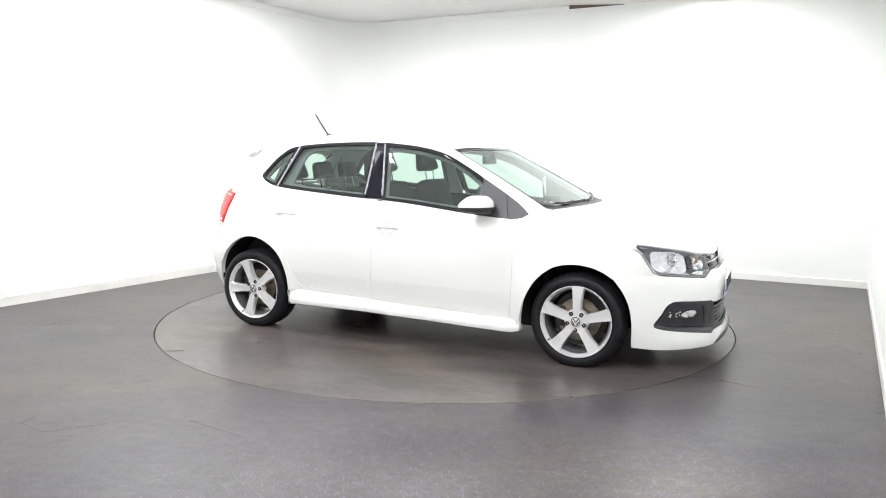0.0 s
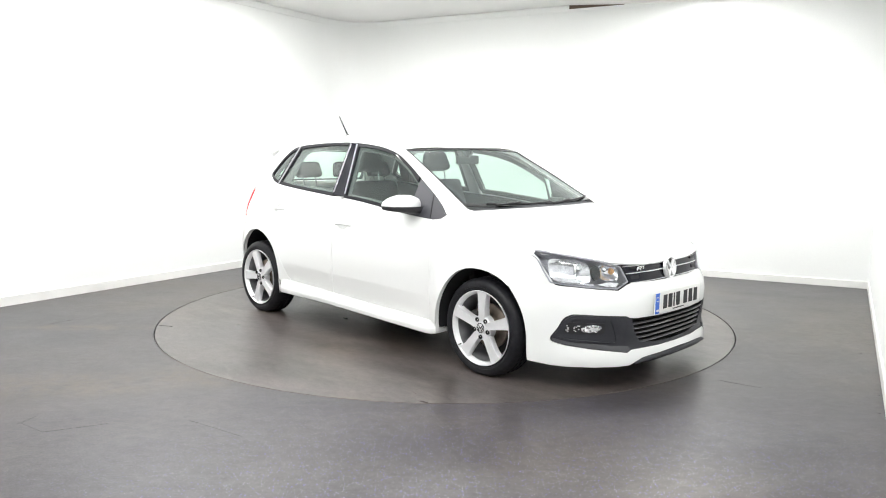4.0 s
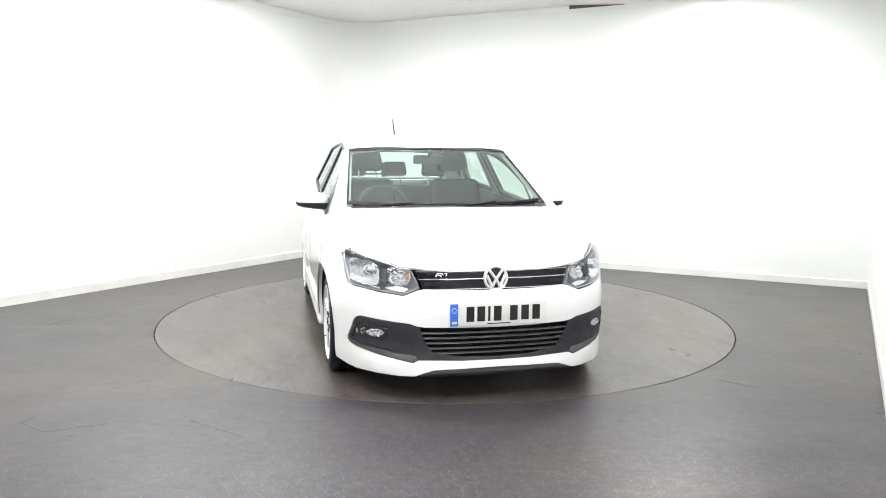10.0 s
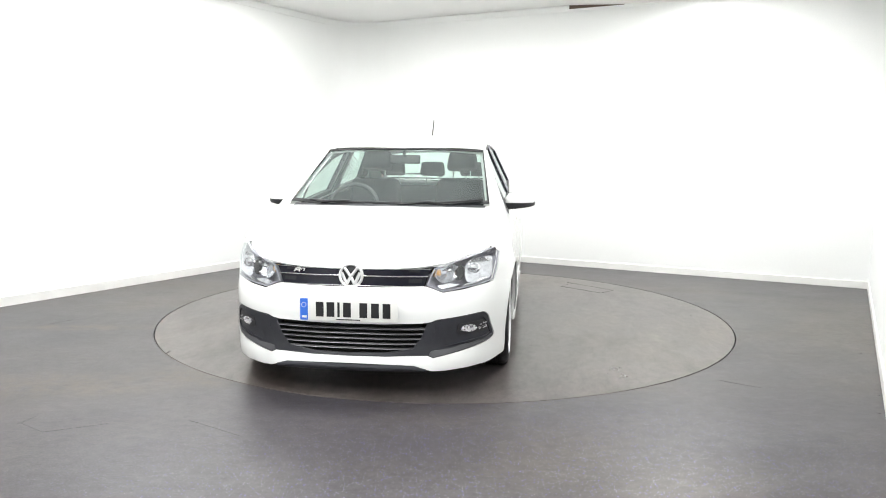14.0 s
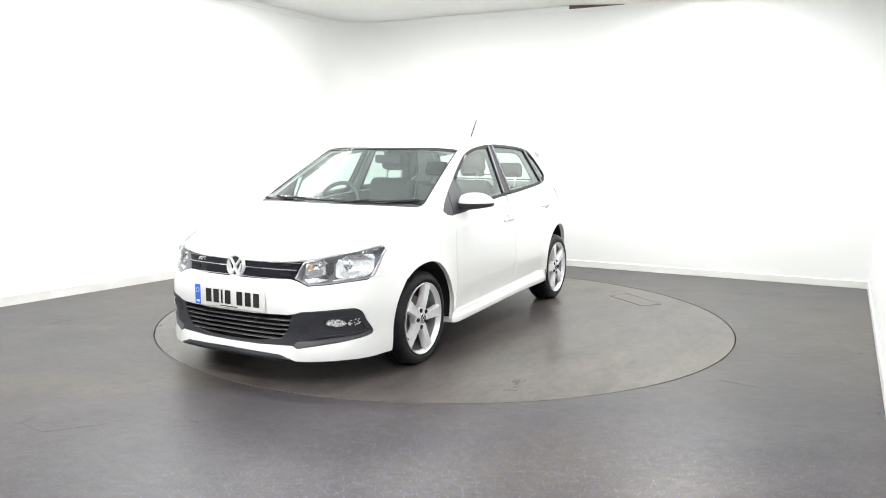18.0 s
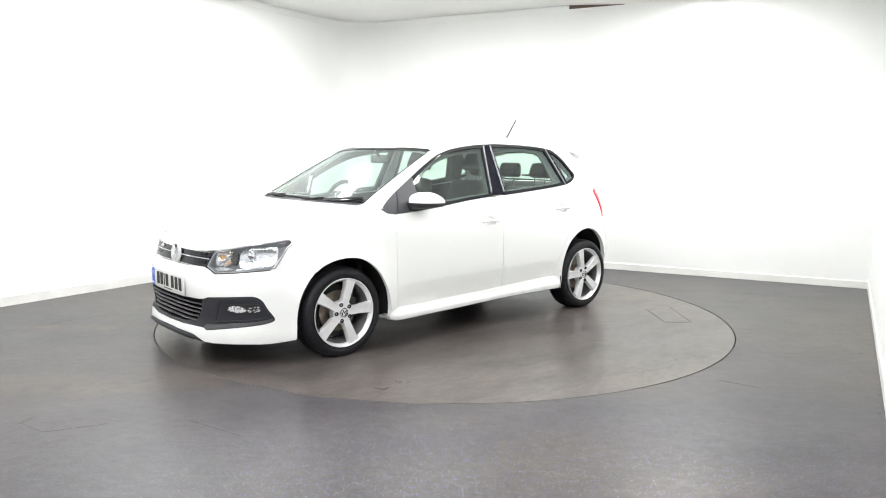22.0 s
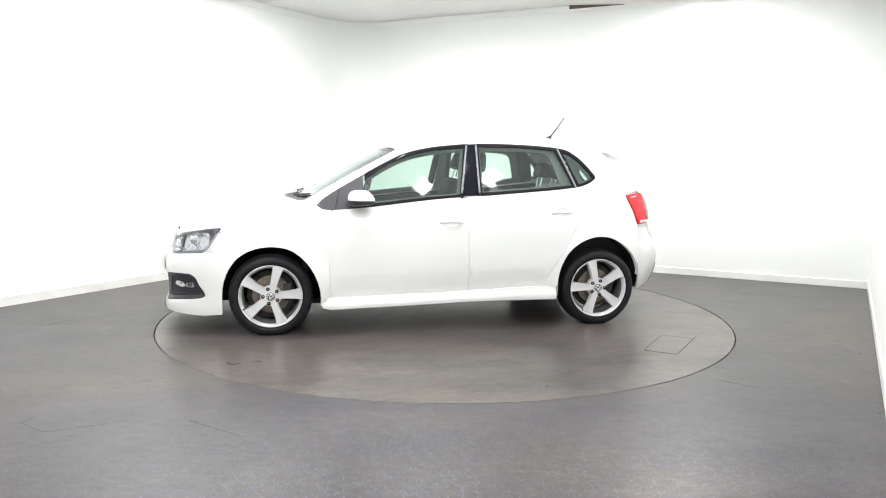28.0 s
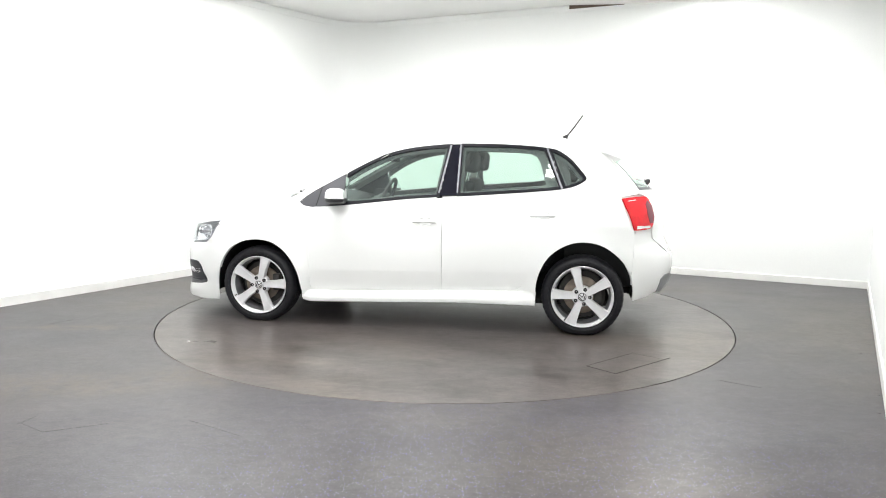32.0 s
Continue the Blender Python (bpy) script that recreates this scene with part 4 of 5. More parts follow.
    rim_i = [(-0.95, 0.05), (-0.5, 0.04), (0, 0.035), (0.5, 0.04), (0.95, 0.05), (0.965, 0.5), (0.97, 0.955), (0.5, 0.96), (0, 0.96), (-0.5, 0.96), (-0.97, 0.955), (-0.965, 0.5)]
    panel("windscreen_border", screen, rim_o, M_FRIT, car, step=0.08, holes=[rim_s], lift=0.002, depth=0.004, inset=0)
    g = panel("windscreen", screen, rim_o, M_SCREEN, car, "laminated windscreen reflecting the bright studio", step=0.1, lift=-0.004, depth=0.004, inset=0.01)
    g.visible_shadow = False
    panel("rear_screen_border", rear_screen, rim_o, M_SAIL, car, step=0.12, holes=[rim_i], lift=0.002, depth=0.004, inset=0)
    g = panel("rear_screen", rear_screen, rim_o, M_GLASS, car, step=0.12, lift=-0.004, depth=0.004, inset=0.01)
    g.visible_shadow = False


def nose(car):
    rng = random.Random(4)
    insert = [(0.0, 0.402), fy(0.2, 0.403), (0.40, 0.408), (0.444, 0.414)] + curve([(0.475, 0.426), (0.60, 0.436), (0.715, 0.442), (0.752, 0.437), (0.784, 0.412), (0.805, 0.362), (0.828, 0.318), (0.834, 0.298), (0.829, 0.283), (0.803, 0.272)], 4) \
        + curve([(0.768, 0.264), (0.68, 0.252), (0.56, 0.235), (0.476, 0.221), (0.459, 0.2185)], 3) + [(0.432, 0.232), fy(0.2, 0.228), (0.0, 0.226)]
    low = [fx(1.577, 0.160), (0.8476, 0.146), (0.777, 0.145), (0.652, 0.147), (0.532, 0.146), (0.46, 0.148), (0.435, 0.157), (0.405, 0.168), (0.362, 0.182), (0.158, 0.188), (0, 0.190)]
    high = [fy(0, 0.594), fy(0.2, 0.596), fy(0.392, 0.602), (0.43, 0.596), (0.50, 0.567), (0.617, 0.578), (0.782, 0.594), (0.829, 0.602), fx(1.6, 0.591), fx(1.457, 0.571)]
    arch = [fx(x, z) for x, z in ARCH_F if 1.475 < x and z < 0.56][::-1]
    panel("front_bumper", F, mirrored(high + arch + low), M_PAINT, car, step=0.045, holes=[mirrored(insert)], depth=0.012, inset=0.0004)
    intake = [(0.0, 0.397), fy(0.2, 0.398), (0.425, 0.404), (0.397, 0.326), (0.354, 0.268), fy(0.2, 0.25), (0.0, 0.244)]
    bez = panel("lower_bezel", F, mirrored(insert), M_PLASTIC, car, "matte dark grey plastic lower grille surround", step=0.05, holes=[mirrored(intake)], lift=-0.006, depth=0.05, inset=0.001)
    panel("intake_back", F, mirrored(intake), M_PIT, bez, step=0.08, lift=-0.055, inset=-0.01)
    for i, z in enumerate((0.372, 0.344, 0.316, 0.288, 0.262)):
        yy = np.interp(z, [0.25, 0.31, 0.395], [0.345, 0.383, 0.412])
        us = np.linspace(-fy(yy, z)[0], fy(yy, z)[0], 25)
        top = F(us, np.full(25, z + 0.005))
        rows = [top - [0.045, 0, -0.002], top + [-0.016, 0, 0.002], F(us, np.full(25, z)) + [-0.010, 0, 0], F(us, np.full(25, z - 0.004)) + [-0.016, 0, 0], F(us, np.full(25, z - 0.006)) - [0.045, 0, 0]]
        part("grille_slat", loft(rows, flip=True), M_SLAT, bez)
        part("slat_edge", loft([rows[2] + [0.001, 0, 0.0020], rows[2] + [0.003, 0, 0], rows[2] + [0.001, 0, -0.0020]], flip=True), M_EDGE, bez)
    def proud(u, z):
        return F(u, z) + np.array([[0.009, 0.003, 0.0]])*np.clip((np.abs(u) - 0.46)/0.16, 0, 1)[:, None]
    for s in (1, -1):
        # angled lower blade and fog lamp in the bezel
        bl = [(0.461, 0.221), (0.436, 0.234), (0.447, 0.254), (0.629, 0.277), (0.75, 0.285), (0.824, 0.302), (0.829, 0.292), (0.822, 0.282), (0.800, 0.274), (0.768, 0.2665), (0.68, 0.2545), (0.56, 0.2375), (0.476, 0.2235)]
        panel("bezel_blade", F, bl, M_BLADE, bez, step=0.06, lift=0.002, depth=0.02, flip_y=s < 0)
        bay = [(0.462, 0.418)] + curve([(0.50, 0.424), (0.60, 0.431), (0.712, 0.437), (0.748, 0.432), (0.780, 0.408), (0.802, 0.362), (0.824, 0.318), (0.827, 0.304)], 4) + [(0.75, 0.288), (0.629, 0.280), (0.50, 0.264), (0.445, 0.256), (0.452, 0.30), (0.468, 0.36)]
        deep = curve([(0.56, 0.408), (0.64, 0.413), (0.712, 0.418), (0.738, 0.413), (0.764, 0.392), (0.785, 0.352), (0.804, 0.312)], 4) + [(0.75, 0.300), (0.64, 0.293), (0.53, 0.279), (0.515, 0.285), (0.53, 0.34)]
        panel("bezel_rim", proud, bay, M_PLASTIC, bez, step=0.02, holes=[deep], lift=-0.0052, depth=0.012, inset=0.001, flip_y=s < 0)
        pocket = curve([(0.59, 0.392), (0.68, 0.395), (0.765, 0.393), (0.778, 0.362), (0.765, 0.330), (0.68, 0.328), (0.595, 0.328), (0.582, 0.36), (0.59, 0.392)], 3)[:-1]
        pk = panel("fog_pocket", F, pocket, M_SLAT, bez, step=0.03, lift=-0.004, depth=0.004, flip_y=s < 0)
        fog = [(0.652 + 0.050*math.cos(a), 0.362 + 0.0225*math.sin(a) - 0.10*0.05*math.cos(a)) for a in np.linspace(0, 2*math.pi, 26)[:-1]]
        fl = panel("fog_lamp", F, fog, M_REFLECT, bez, "small clear front fog lamp", step=0.02, lift=0.0, depth=0.02, flip_y=s < 0)
        # cut-glass facets of the lamp and of the small light beside it
        for u0, u1, z0, z1, nu, nz, parent in ((0.604, 0.700, 0.343, 0.384, 12, 6, fl), (0.708, 0.770, 0.345, 0.382, 9, 6, pk)):
            v, f = [], []
            for i in range(nu):
                for j in range(nz):
                    if rng.random() < (0.72 if parent is pk else 0.34):
                        continue
                    du, dz = (u1 - u0)/nu, (z1 - z0)/nz
                    if parent is fl and ((i + 0.5)/nu*2 - 1)**2 + ((j + 0.5)/nz*2 - 1)**2 > 1:
                        continue
                    us = np.array([u0 + du*(i + k + rng.uniform(-0.3, 0.3)) for k in (0, 0.95, 1.1, 0.1)])
                    zs = np.array([z0 + dz*j, z0 + dz*j, z0 + dz*(j + 0.9), z0 + dz*(j + 0.9)]) - 0.02*(us - u0)
                    lift = np.array([[rng.uniform(0.0, 0.004)] for _ in range(4)])
                    q = (F(us, zs) + lift*[0.9, 0.4, 0.0] + [0.001, 0, 0])*np.array([1, s, 1])
                    base = len(v)
                    v += list(q)
                    f.append(tuple(base + k for k in ((0, 1, 2, 3) if s > 0 else (3, 2, 1, 0))))
            tagged(part("lens_facets", (v, f), M_SILVER, parent), kind="stuff")
    # splitter lip
    us = np.linspace(-0.425, 0.425, 31)
    tp = np.abs(us/us[-1])**8
    rows = [F(us, 0.189 - 0.020*tp) - [0.03, 0, 0], F(us, 0.186 - 0.022*tp) + [-0.004, 0, 0], F(us, 0.178 - 0.018*tp) + [0.006, 0, 0], F(us, 0.168 - 0.014*tp) + [0.008, 0, 0], F(us, 0.150 - 0.004*tp) - [0.004, 0, 0], F(us, 0.148 - 0.002*tp) - [0.12, 0, 0]]
    part("splitter", loft(rows, flip=True), M_PLASTIC, car, "dark grey lip under the front bumper")
    # upper grille
    gr = [fy(0, 0.694), fy(0.2, 0.695), fy(0.432, 0.694), fy(0.412, 0.655), fy(0.394, 0.604), fy(0.2, 0.598), fy(0, 0.596)]
    g = panel("upper_grille", F, mirrored(gr), M_BLACK, car, "gloss black grille with thin chrome bars", step=0.05, lift=-0.012, depth=0.03)
    for z, yy, rad in ((0.690, 0.428, 0.0016), (0.651, 0.41, 0.0042), (0.601, 0.393, 0.0026)):
        us = np.linspace(-fy(yy, z)[0], fy(yy, z)[0], 31)
        q = F(us, np.full(31, z)) + [-0.006, 0, 0]
        part("chrome_bar", tube([tuple(p) for p in q], rad, 8), M_CHROME, g)
    for y0, y1, z in ((-0.31, -0.37, 0.683), (-0.31, -0.38, 0.628), (0.31, 0.37, 0.683), (0.31, 0.38, 0.628)):
        us = np.linspace(fy(y0, z)[0], fy(y1, z)[0], 6)
        part("grille_vent", loft([F(us, np.full(6, z + 0.010)) + [-0.008, 0, 0], F(us, np.full(6, z - 0.010)) + [-0.008, 0, 0]]), M_TRIM, g)
    badge = None
    for y0, z0, y1, z1, rad in ((-0.283, 0.681, -0.312, 0.681, 0.0036), (-0.312, 0.681, -0.322, 0.664, 0.0042), (-0.290, 0.672, -0.312, 0.672, 0.003), (-0.2895, 0.681, -0.281, 0.674, 0.003),
                                (-0.298, 0.672, -0.291, 0.664, 0.0034), (-0.262, 0.682, -0.276, 0.682, 0.0028), (-0.262, 0.682, -0.268, 0.668, 0.0028)):
        t = np.linspace(0, 1, 4)
        q = F(np.array([fy(y0 + (y1 - y0)*k, 0.672)[0] for k in t]), z0 + (z1 - z0)*t) + [-0.006, 0, 0]
        bar = part("grille_badge" if badge is None else "badge_stroke", tube([tuple(p) for p in q], rad, 6), M_SILVER, g if badge is None else badge, "small chrome grille badge" if badge is None else "")
        badge = badge or bar
    # round emblem
    ex, ez = float(XF(0.652)), 0.652
    e = Matrix.Translation((ex - 0.008, 0, ez)) @ pose(0, 0, 0, 0, -6, 0)

    def put(mesh):
        return [e @ Vector((v[1], v[0], v[2])) for v in [tuple(p) for p in mesh[0]]], [tuple(f)[::-1] for f in mesh[1]]
    em = part("emblem", put(lathe([(0, 0.065), (0.008, 0.065), (0.010, 0.062), (0.008, 0.0), ], 40)), M_INK, g, "round chrome emblem on a dark disc")
    part("emblem_ring", put(lathe([(0.004, 0.0685), (0.016, 0.067), (0.021, 0.060), (0.018, 0.0545), (0.008, 0.053)], 40)), M_SILVER, em)
    for pts in (((-0.036, 0.042), (-0.002, -0.004)), ((0.036, 0.042), (0.002, -0.004)), ((-0.05, 0.016), (-0.022, -0.047)), ((0.05, 0.016), (0.022, -0.047)), ((-0.022, -0.047), (0.0, -0.006)), ((0.022, -0.047), (0.0, -0.006))):
        q = [e @ Vector((0.015, y, z)) for y, z in pts]
        part("emblem_bar", tube(q, 0.0085, 8), M_SILVER, em)
    # number plate, its characters as plain bars
    px = float(XF(0.472)) + 0.006
    pl = part("number_plate", box((0.006, 0.535, 0.121), (px, 0, 0.475), 0.003, 2), M_PLATE, car, "white number plate with dark bars and a blue band")
    part("plate_band", box((0.003, 0.043, 0.117), (px + 0.003, -0.243, 0.475), 0.001, 1), M_BLUE, pl)
    part("plate_band_mark", box((0.002, 0.026, 0.012), (px + 0.0045, -0.241, 0.435), 0, 1), M_PLATE, pl)
    for k in range(12):
        a = k*math.pi/6
        part("band_dot", box((0.002, 0.0035, 0.0035), (px + 0.0045, -0.243 + 0.0125*math.cos(a), 0.499 + 0.0125*math.sin(a)), 0, 1), M_PLATE, pl)
    for y in (-0.160, -0.101, -0.057, -0.011, 0.078, 0.141, 0.203):
        wide = 0.016 if y == -0.057 else 0.046
        part("plate_bar", box((0.002, wide - 0.004, 0.079), (px + 0.0042, y + 0.004, 0.477), 0, 1), M_INK, pl)
    part("plate_line", box((0.002, 0.13, 0.005), (px + 0.0042, 0.0, 0.424), 0, 1), M_TRIM, pl)


def headlamps(car):
    out = [(0.4545, 0.697), (0.439, 0.663), (0.416, 0.608)] + curve([(0.50, 0.5725), (0.617, 0.583), (0.782, 0.599), (0.828, 0.607)], 3) \
        + curve([(0.860, 0.677), (0.877, 0.731), (0.887, 0.760), (0.880, 0.773), (0.850, 0.780), (0.785, 0.776)], 3) + [(0.678, 0.758), (0.593, 0.737), (0.52, 0.717)]

    def grow(poly, k):
        p = np.array(poly)
        return [tuple(q) for q in p.mean(0) + (p - p.mean(0))*k]
    for fl in (False, True):
        s = -1 if fl else 1
        panel("inner_wing", F, [(0.80, 0.59), (0.90, 0.60), (0.92, 0.78), (0.868, 0.79), (0.855, 0.70)], M_PAINT, car, step=0.04, lift=-0.009, depth=0.003, flip_y=fl)
        lamp = panel("headlamp", F, grow(out, 1.0), M_HOUSING, car, "clear headlamp with chrome reflectors and an amber bulb", step=0.04, lift=-0.078, depth=0.02, inset=0, flip_y=fl)
        lens = panel("lens", F, out, M_LENS, lamp, step=0.04, lift=0.0, depth=0.004, inset=0.002, flip_y=fl)
        lens.visible_shadow = False
        panel("lamp_rim", F, out, M_HOUSING, lamp, step=0.06, holes=[shrink(out, 0.009).tolist()], lift=-0.004, depth=0.078, inset=0.001, flip_y=fl)
        def bowl(cu, cz, ru, rz, d0, d1):
            def f(u, z):
                p = F(u, z)
                k = np.clip(1 - ((u - cu)/ru)**2 - ((z - cz)/rz)**2, 0, 1)
                ridge = 0.0015*np.cos((u - cu)*260)
                return p - np.array([[0.82, 0.57, 0.0]])*(d0 + d1*k + ridge)[:, None]
            return f
        for cu, cz, ru, rz, n in ((0.725, 0.672, 0.098, 0.062, 4.0), (0.53, 0.663, 0.058, 0.046, 2.6)):
            ell = [(cu + ru*math.copysign(abs(math.cos(a))**(2/n), math.cos(a)), cz + rz*math.copysign(abs(math.sin(a))**(2/n), math.sin(a)) + 0.12*(ru*math.cos(a))) for a in np.linspace(0, 2*math.pi, 40)[:-1]]
            panel("reflector", bowl(cu, cz, ru*1.1, rz*1.1, 0.012, 0.03 if cu > 0.6 else 0.052), ell, M_REFLECT, lamp, step=0.012, depth=0.004, inset=0, flip_y=fl)
        baffle = [(0.598 + 0.024*math.cos(a), 0.668 + 0.042*math.sin(a)) for a in np.linspace(0, 2*math.pi, 20)[:-1]]
        panel("lamp_baffle", F, baffle, M_SLAT, lamp, step=0.03, lift=-0.012, depth=0.03, flip_y=fl)
        low = [(0.47, 0.606), (0.53, 0.618), (0.60, 0.606), (0.56, 0.594), (0.5, 0.586)]
        panel("reflector", F, low, M_REFLECT, lamp, step=0.03, lift=-0.016, depth=0.015, flip_y=fl)
        strip = [(0.62, 0.595), (0.78, 0.611), (0.80, 0.621), (0.62, 0.606)]
        panel("lower_trim", F, strip, M_BOWL, lamp, step=0.04, lift=-0.012, depth=0.01, flip_y=fl)

        def at(y, z, d):
            p = F(np.array([fy(y, z)[0]]), np.array([z]))[0]
            return Vector((p[0] - d*0.8, (p[1] - d*0.5)*s, p[2]))
        for y, z, r, mt, nm, d in ((0.655, 0.684, 0.024, M_CHROME, "bulb_shield", 0.03), (0.480, 0.662, 0.026, M_AMBER, "indicator_bulb", 0.064), (0.535, 0.675, 0.016, M_CHROME, "bulb_shield", 0.036)):
            bm = bmesh.new()
            bmesh.ops.create_uvsphere(bm, u_segments=20, v_segments=12, radius=r)
            bmesh.ops.transform(bm, matrix=Matrix.Translation(at(y, z, d)) @ Matrix.Diagonal((0.9, 1, 1, 1)), verts=bm.verts)
            part(nm, bm, mt, lamp)
        q = at(0.655, 0.684, 0.012)
        part("bulb_ring", [[(v[1] + q.x - 0.012, v[0] + q.y, v[2] + q.z) for v in lathe([(0, 0.03), (0.006, 0.03), (0.008, 0.024), (0.004, 0.022)], 24)[0]], [f[::-1] for f in lathe([(0, 0.03), (0.006, 0.03), (0.008, 0.024), (0.004, 0.022)], 24)[1]]], M_CHROME, lamp)


def tail(car):
    # tailgate and rear bumper
    gate = mirrored([ry(0, 1.05), ry(0.3, 1.05), ry(0.60, 1.05), (0.645, 1.012), (0.616, 0.992), (0.594, 0.93), (0.590, 0.86), (0.608, 0.80), (0.63, 0.75), (0.62, 0.70), ry(0.5, 0.60), ry(0, 0.59)])
    panel("tailgate", R, gate, M_PAINT, car, step=0.07)
    low = mirrored([ry(0, 0.58), ry(0.5, 0.59), ry(0.61, 0.69), ry(0.64, 0.745), rx(-1.64, 0.745), rx(-1.592, 0.745), rx(-1.589, 0.6), rx(-1.581, 0.475)] + [rx(x, z) for x, z in ARCH_R if x < -1.583 and z < 0.46] +
                   [rx(-1.598, 0.252), rx(-1.70, 0.272), ry(0.60, 0.30), ry(0.5, 0.30), ry(0, 0.30)])
    panel("rear_bumper", R, low, M_PAINT, car, step=0.032, depth=0.008, inset=0.0008)
    dif = mirrored([ry(0, 0.43), ry(0.45, 0.43), ry(0.54, 0.43), ry(0.585, 0.40), ry(0.58, 0.33), ry(0.57, 0.297), ry(0.5, 0.285), ry(0, 0.28)])
    panel("rear_diffuser", R, dif, M_VALANCE, car, "grey rear bumper valance", step=0.08, lift=0.006)
    panel("inner_rear_panel", R, mirrored([ry(0, 1.03), (0.60, 1.03), (0.80, 1.015), (0.83, 0.75), (0.84, 0.45), (0.5, 0.40), ry(0, 0.40)]), M_PAINT, car, step=0.09, lift=-0.012, depth=0.004)
    # pillar strip beside the rear screen
    for fl in (False, True):
        a = rear_screen(np.full(12, 1.0), np.linspace(0, 1, 12))
        zz = np.linspace(1.02, 1.32, 12)
        xx = np.interp(zz, [1.02, 1.06, 1.18, 1.27, 1.325], [-1.612, -1.6, -1.5, -1.41, -1.36])
        b = S(xx, zz)
        rows = [a*(1-k) + b*k + np.array([-0.012, 0.010, 0.0])*4*k*(1-k) for k in np.linspace(0, 1, 6)]
        m = loft(rows, flip=True)
        part("rear_pillar", mirror_y(m) if fl else m, M_PAINT, car)
        out = [(0.848, 0.994), (0.75, 1.003), (0.652, 1.005), (0.622, 0.990), (0.600, 0.93), (0.596, 0.86), (0.615, 0.80), (0.650, 0.772), (0.72, 0.766), (0.786, 0.764), (0.815, 0.87)]
        lamp = panel("tail_lamp", R, out, M_RED, car, "red rear lamp wrapped round the corner", step=0.03, lift=0.006, depth=0.03, flip_y=fl)
        w = [(0.768, 0.800), (0.65, 0.797), (0.655, 0.777), (0.772, 0.773)]
        panel("reversing_lens", R, w, M_LENS_GLINT, lamp, step=0.03, lift=0.0090, depth=0.004, flip_y=fl)
        w = [(0.64, 0.98), (0.606, 0.93), (0.602, 0.86), (0.618, 0.812), (0.655, 0.81), (0.675, 0.87), (0.675, 0.95)]
        panel("lamp_chamber", R, w, M_SMOKED, lamp, "smoked dark red lamp chamber", step=0.03, lift=0.0085, depth=0.003, flip_y=fl)
        # white sliver modelled in place of the shine near the lamp's top
        w = [rx(-1.535, 0.977), rx(-1.60, 0.985), rx(-1.60, 0.976), rx(-1.538, 0.969)]
        panel("lamp_glint", R, w, M_LENS_GLINT, lamp, step=0.03, lift=0.0075, depth=0.003, flip_y=fl)
    part("tailgate_handle", box((0.02, 0.11, 0.10), (float(XR(0.9)) - 0.008, 0, 0.9), 0.01), M_CHROME, car)


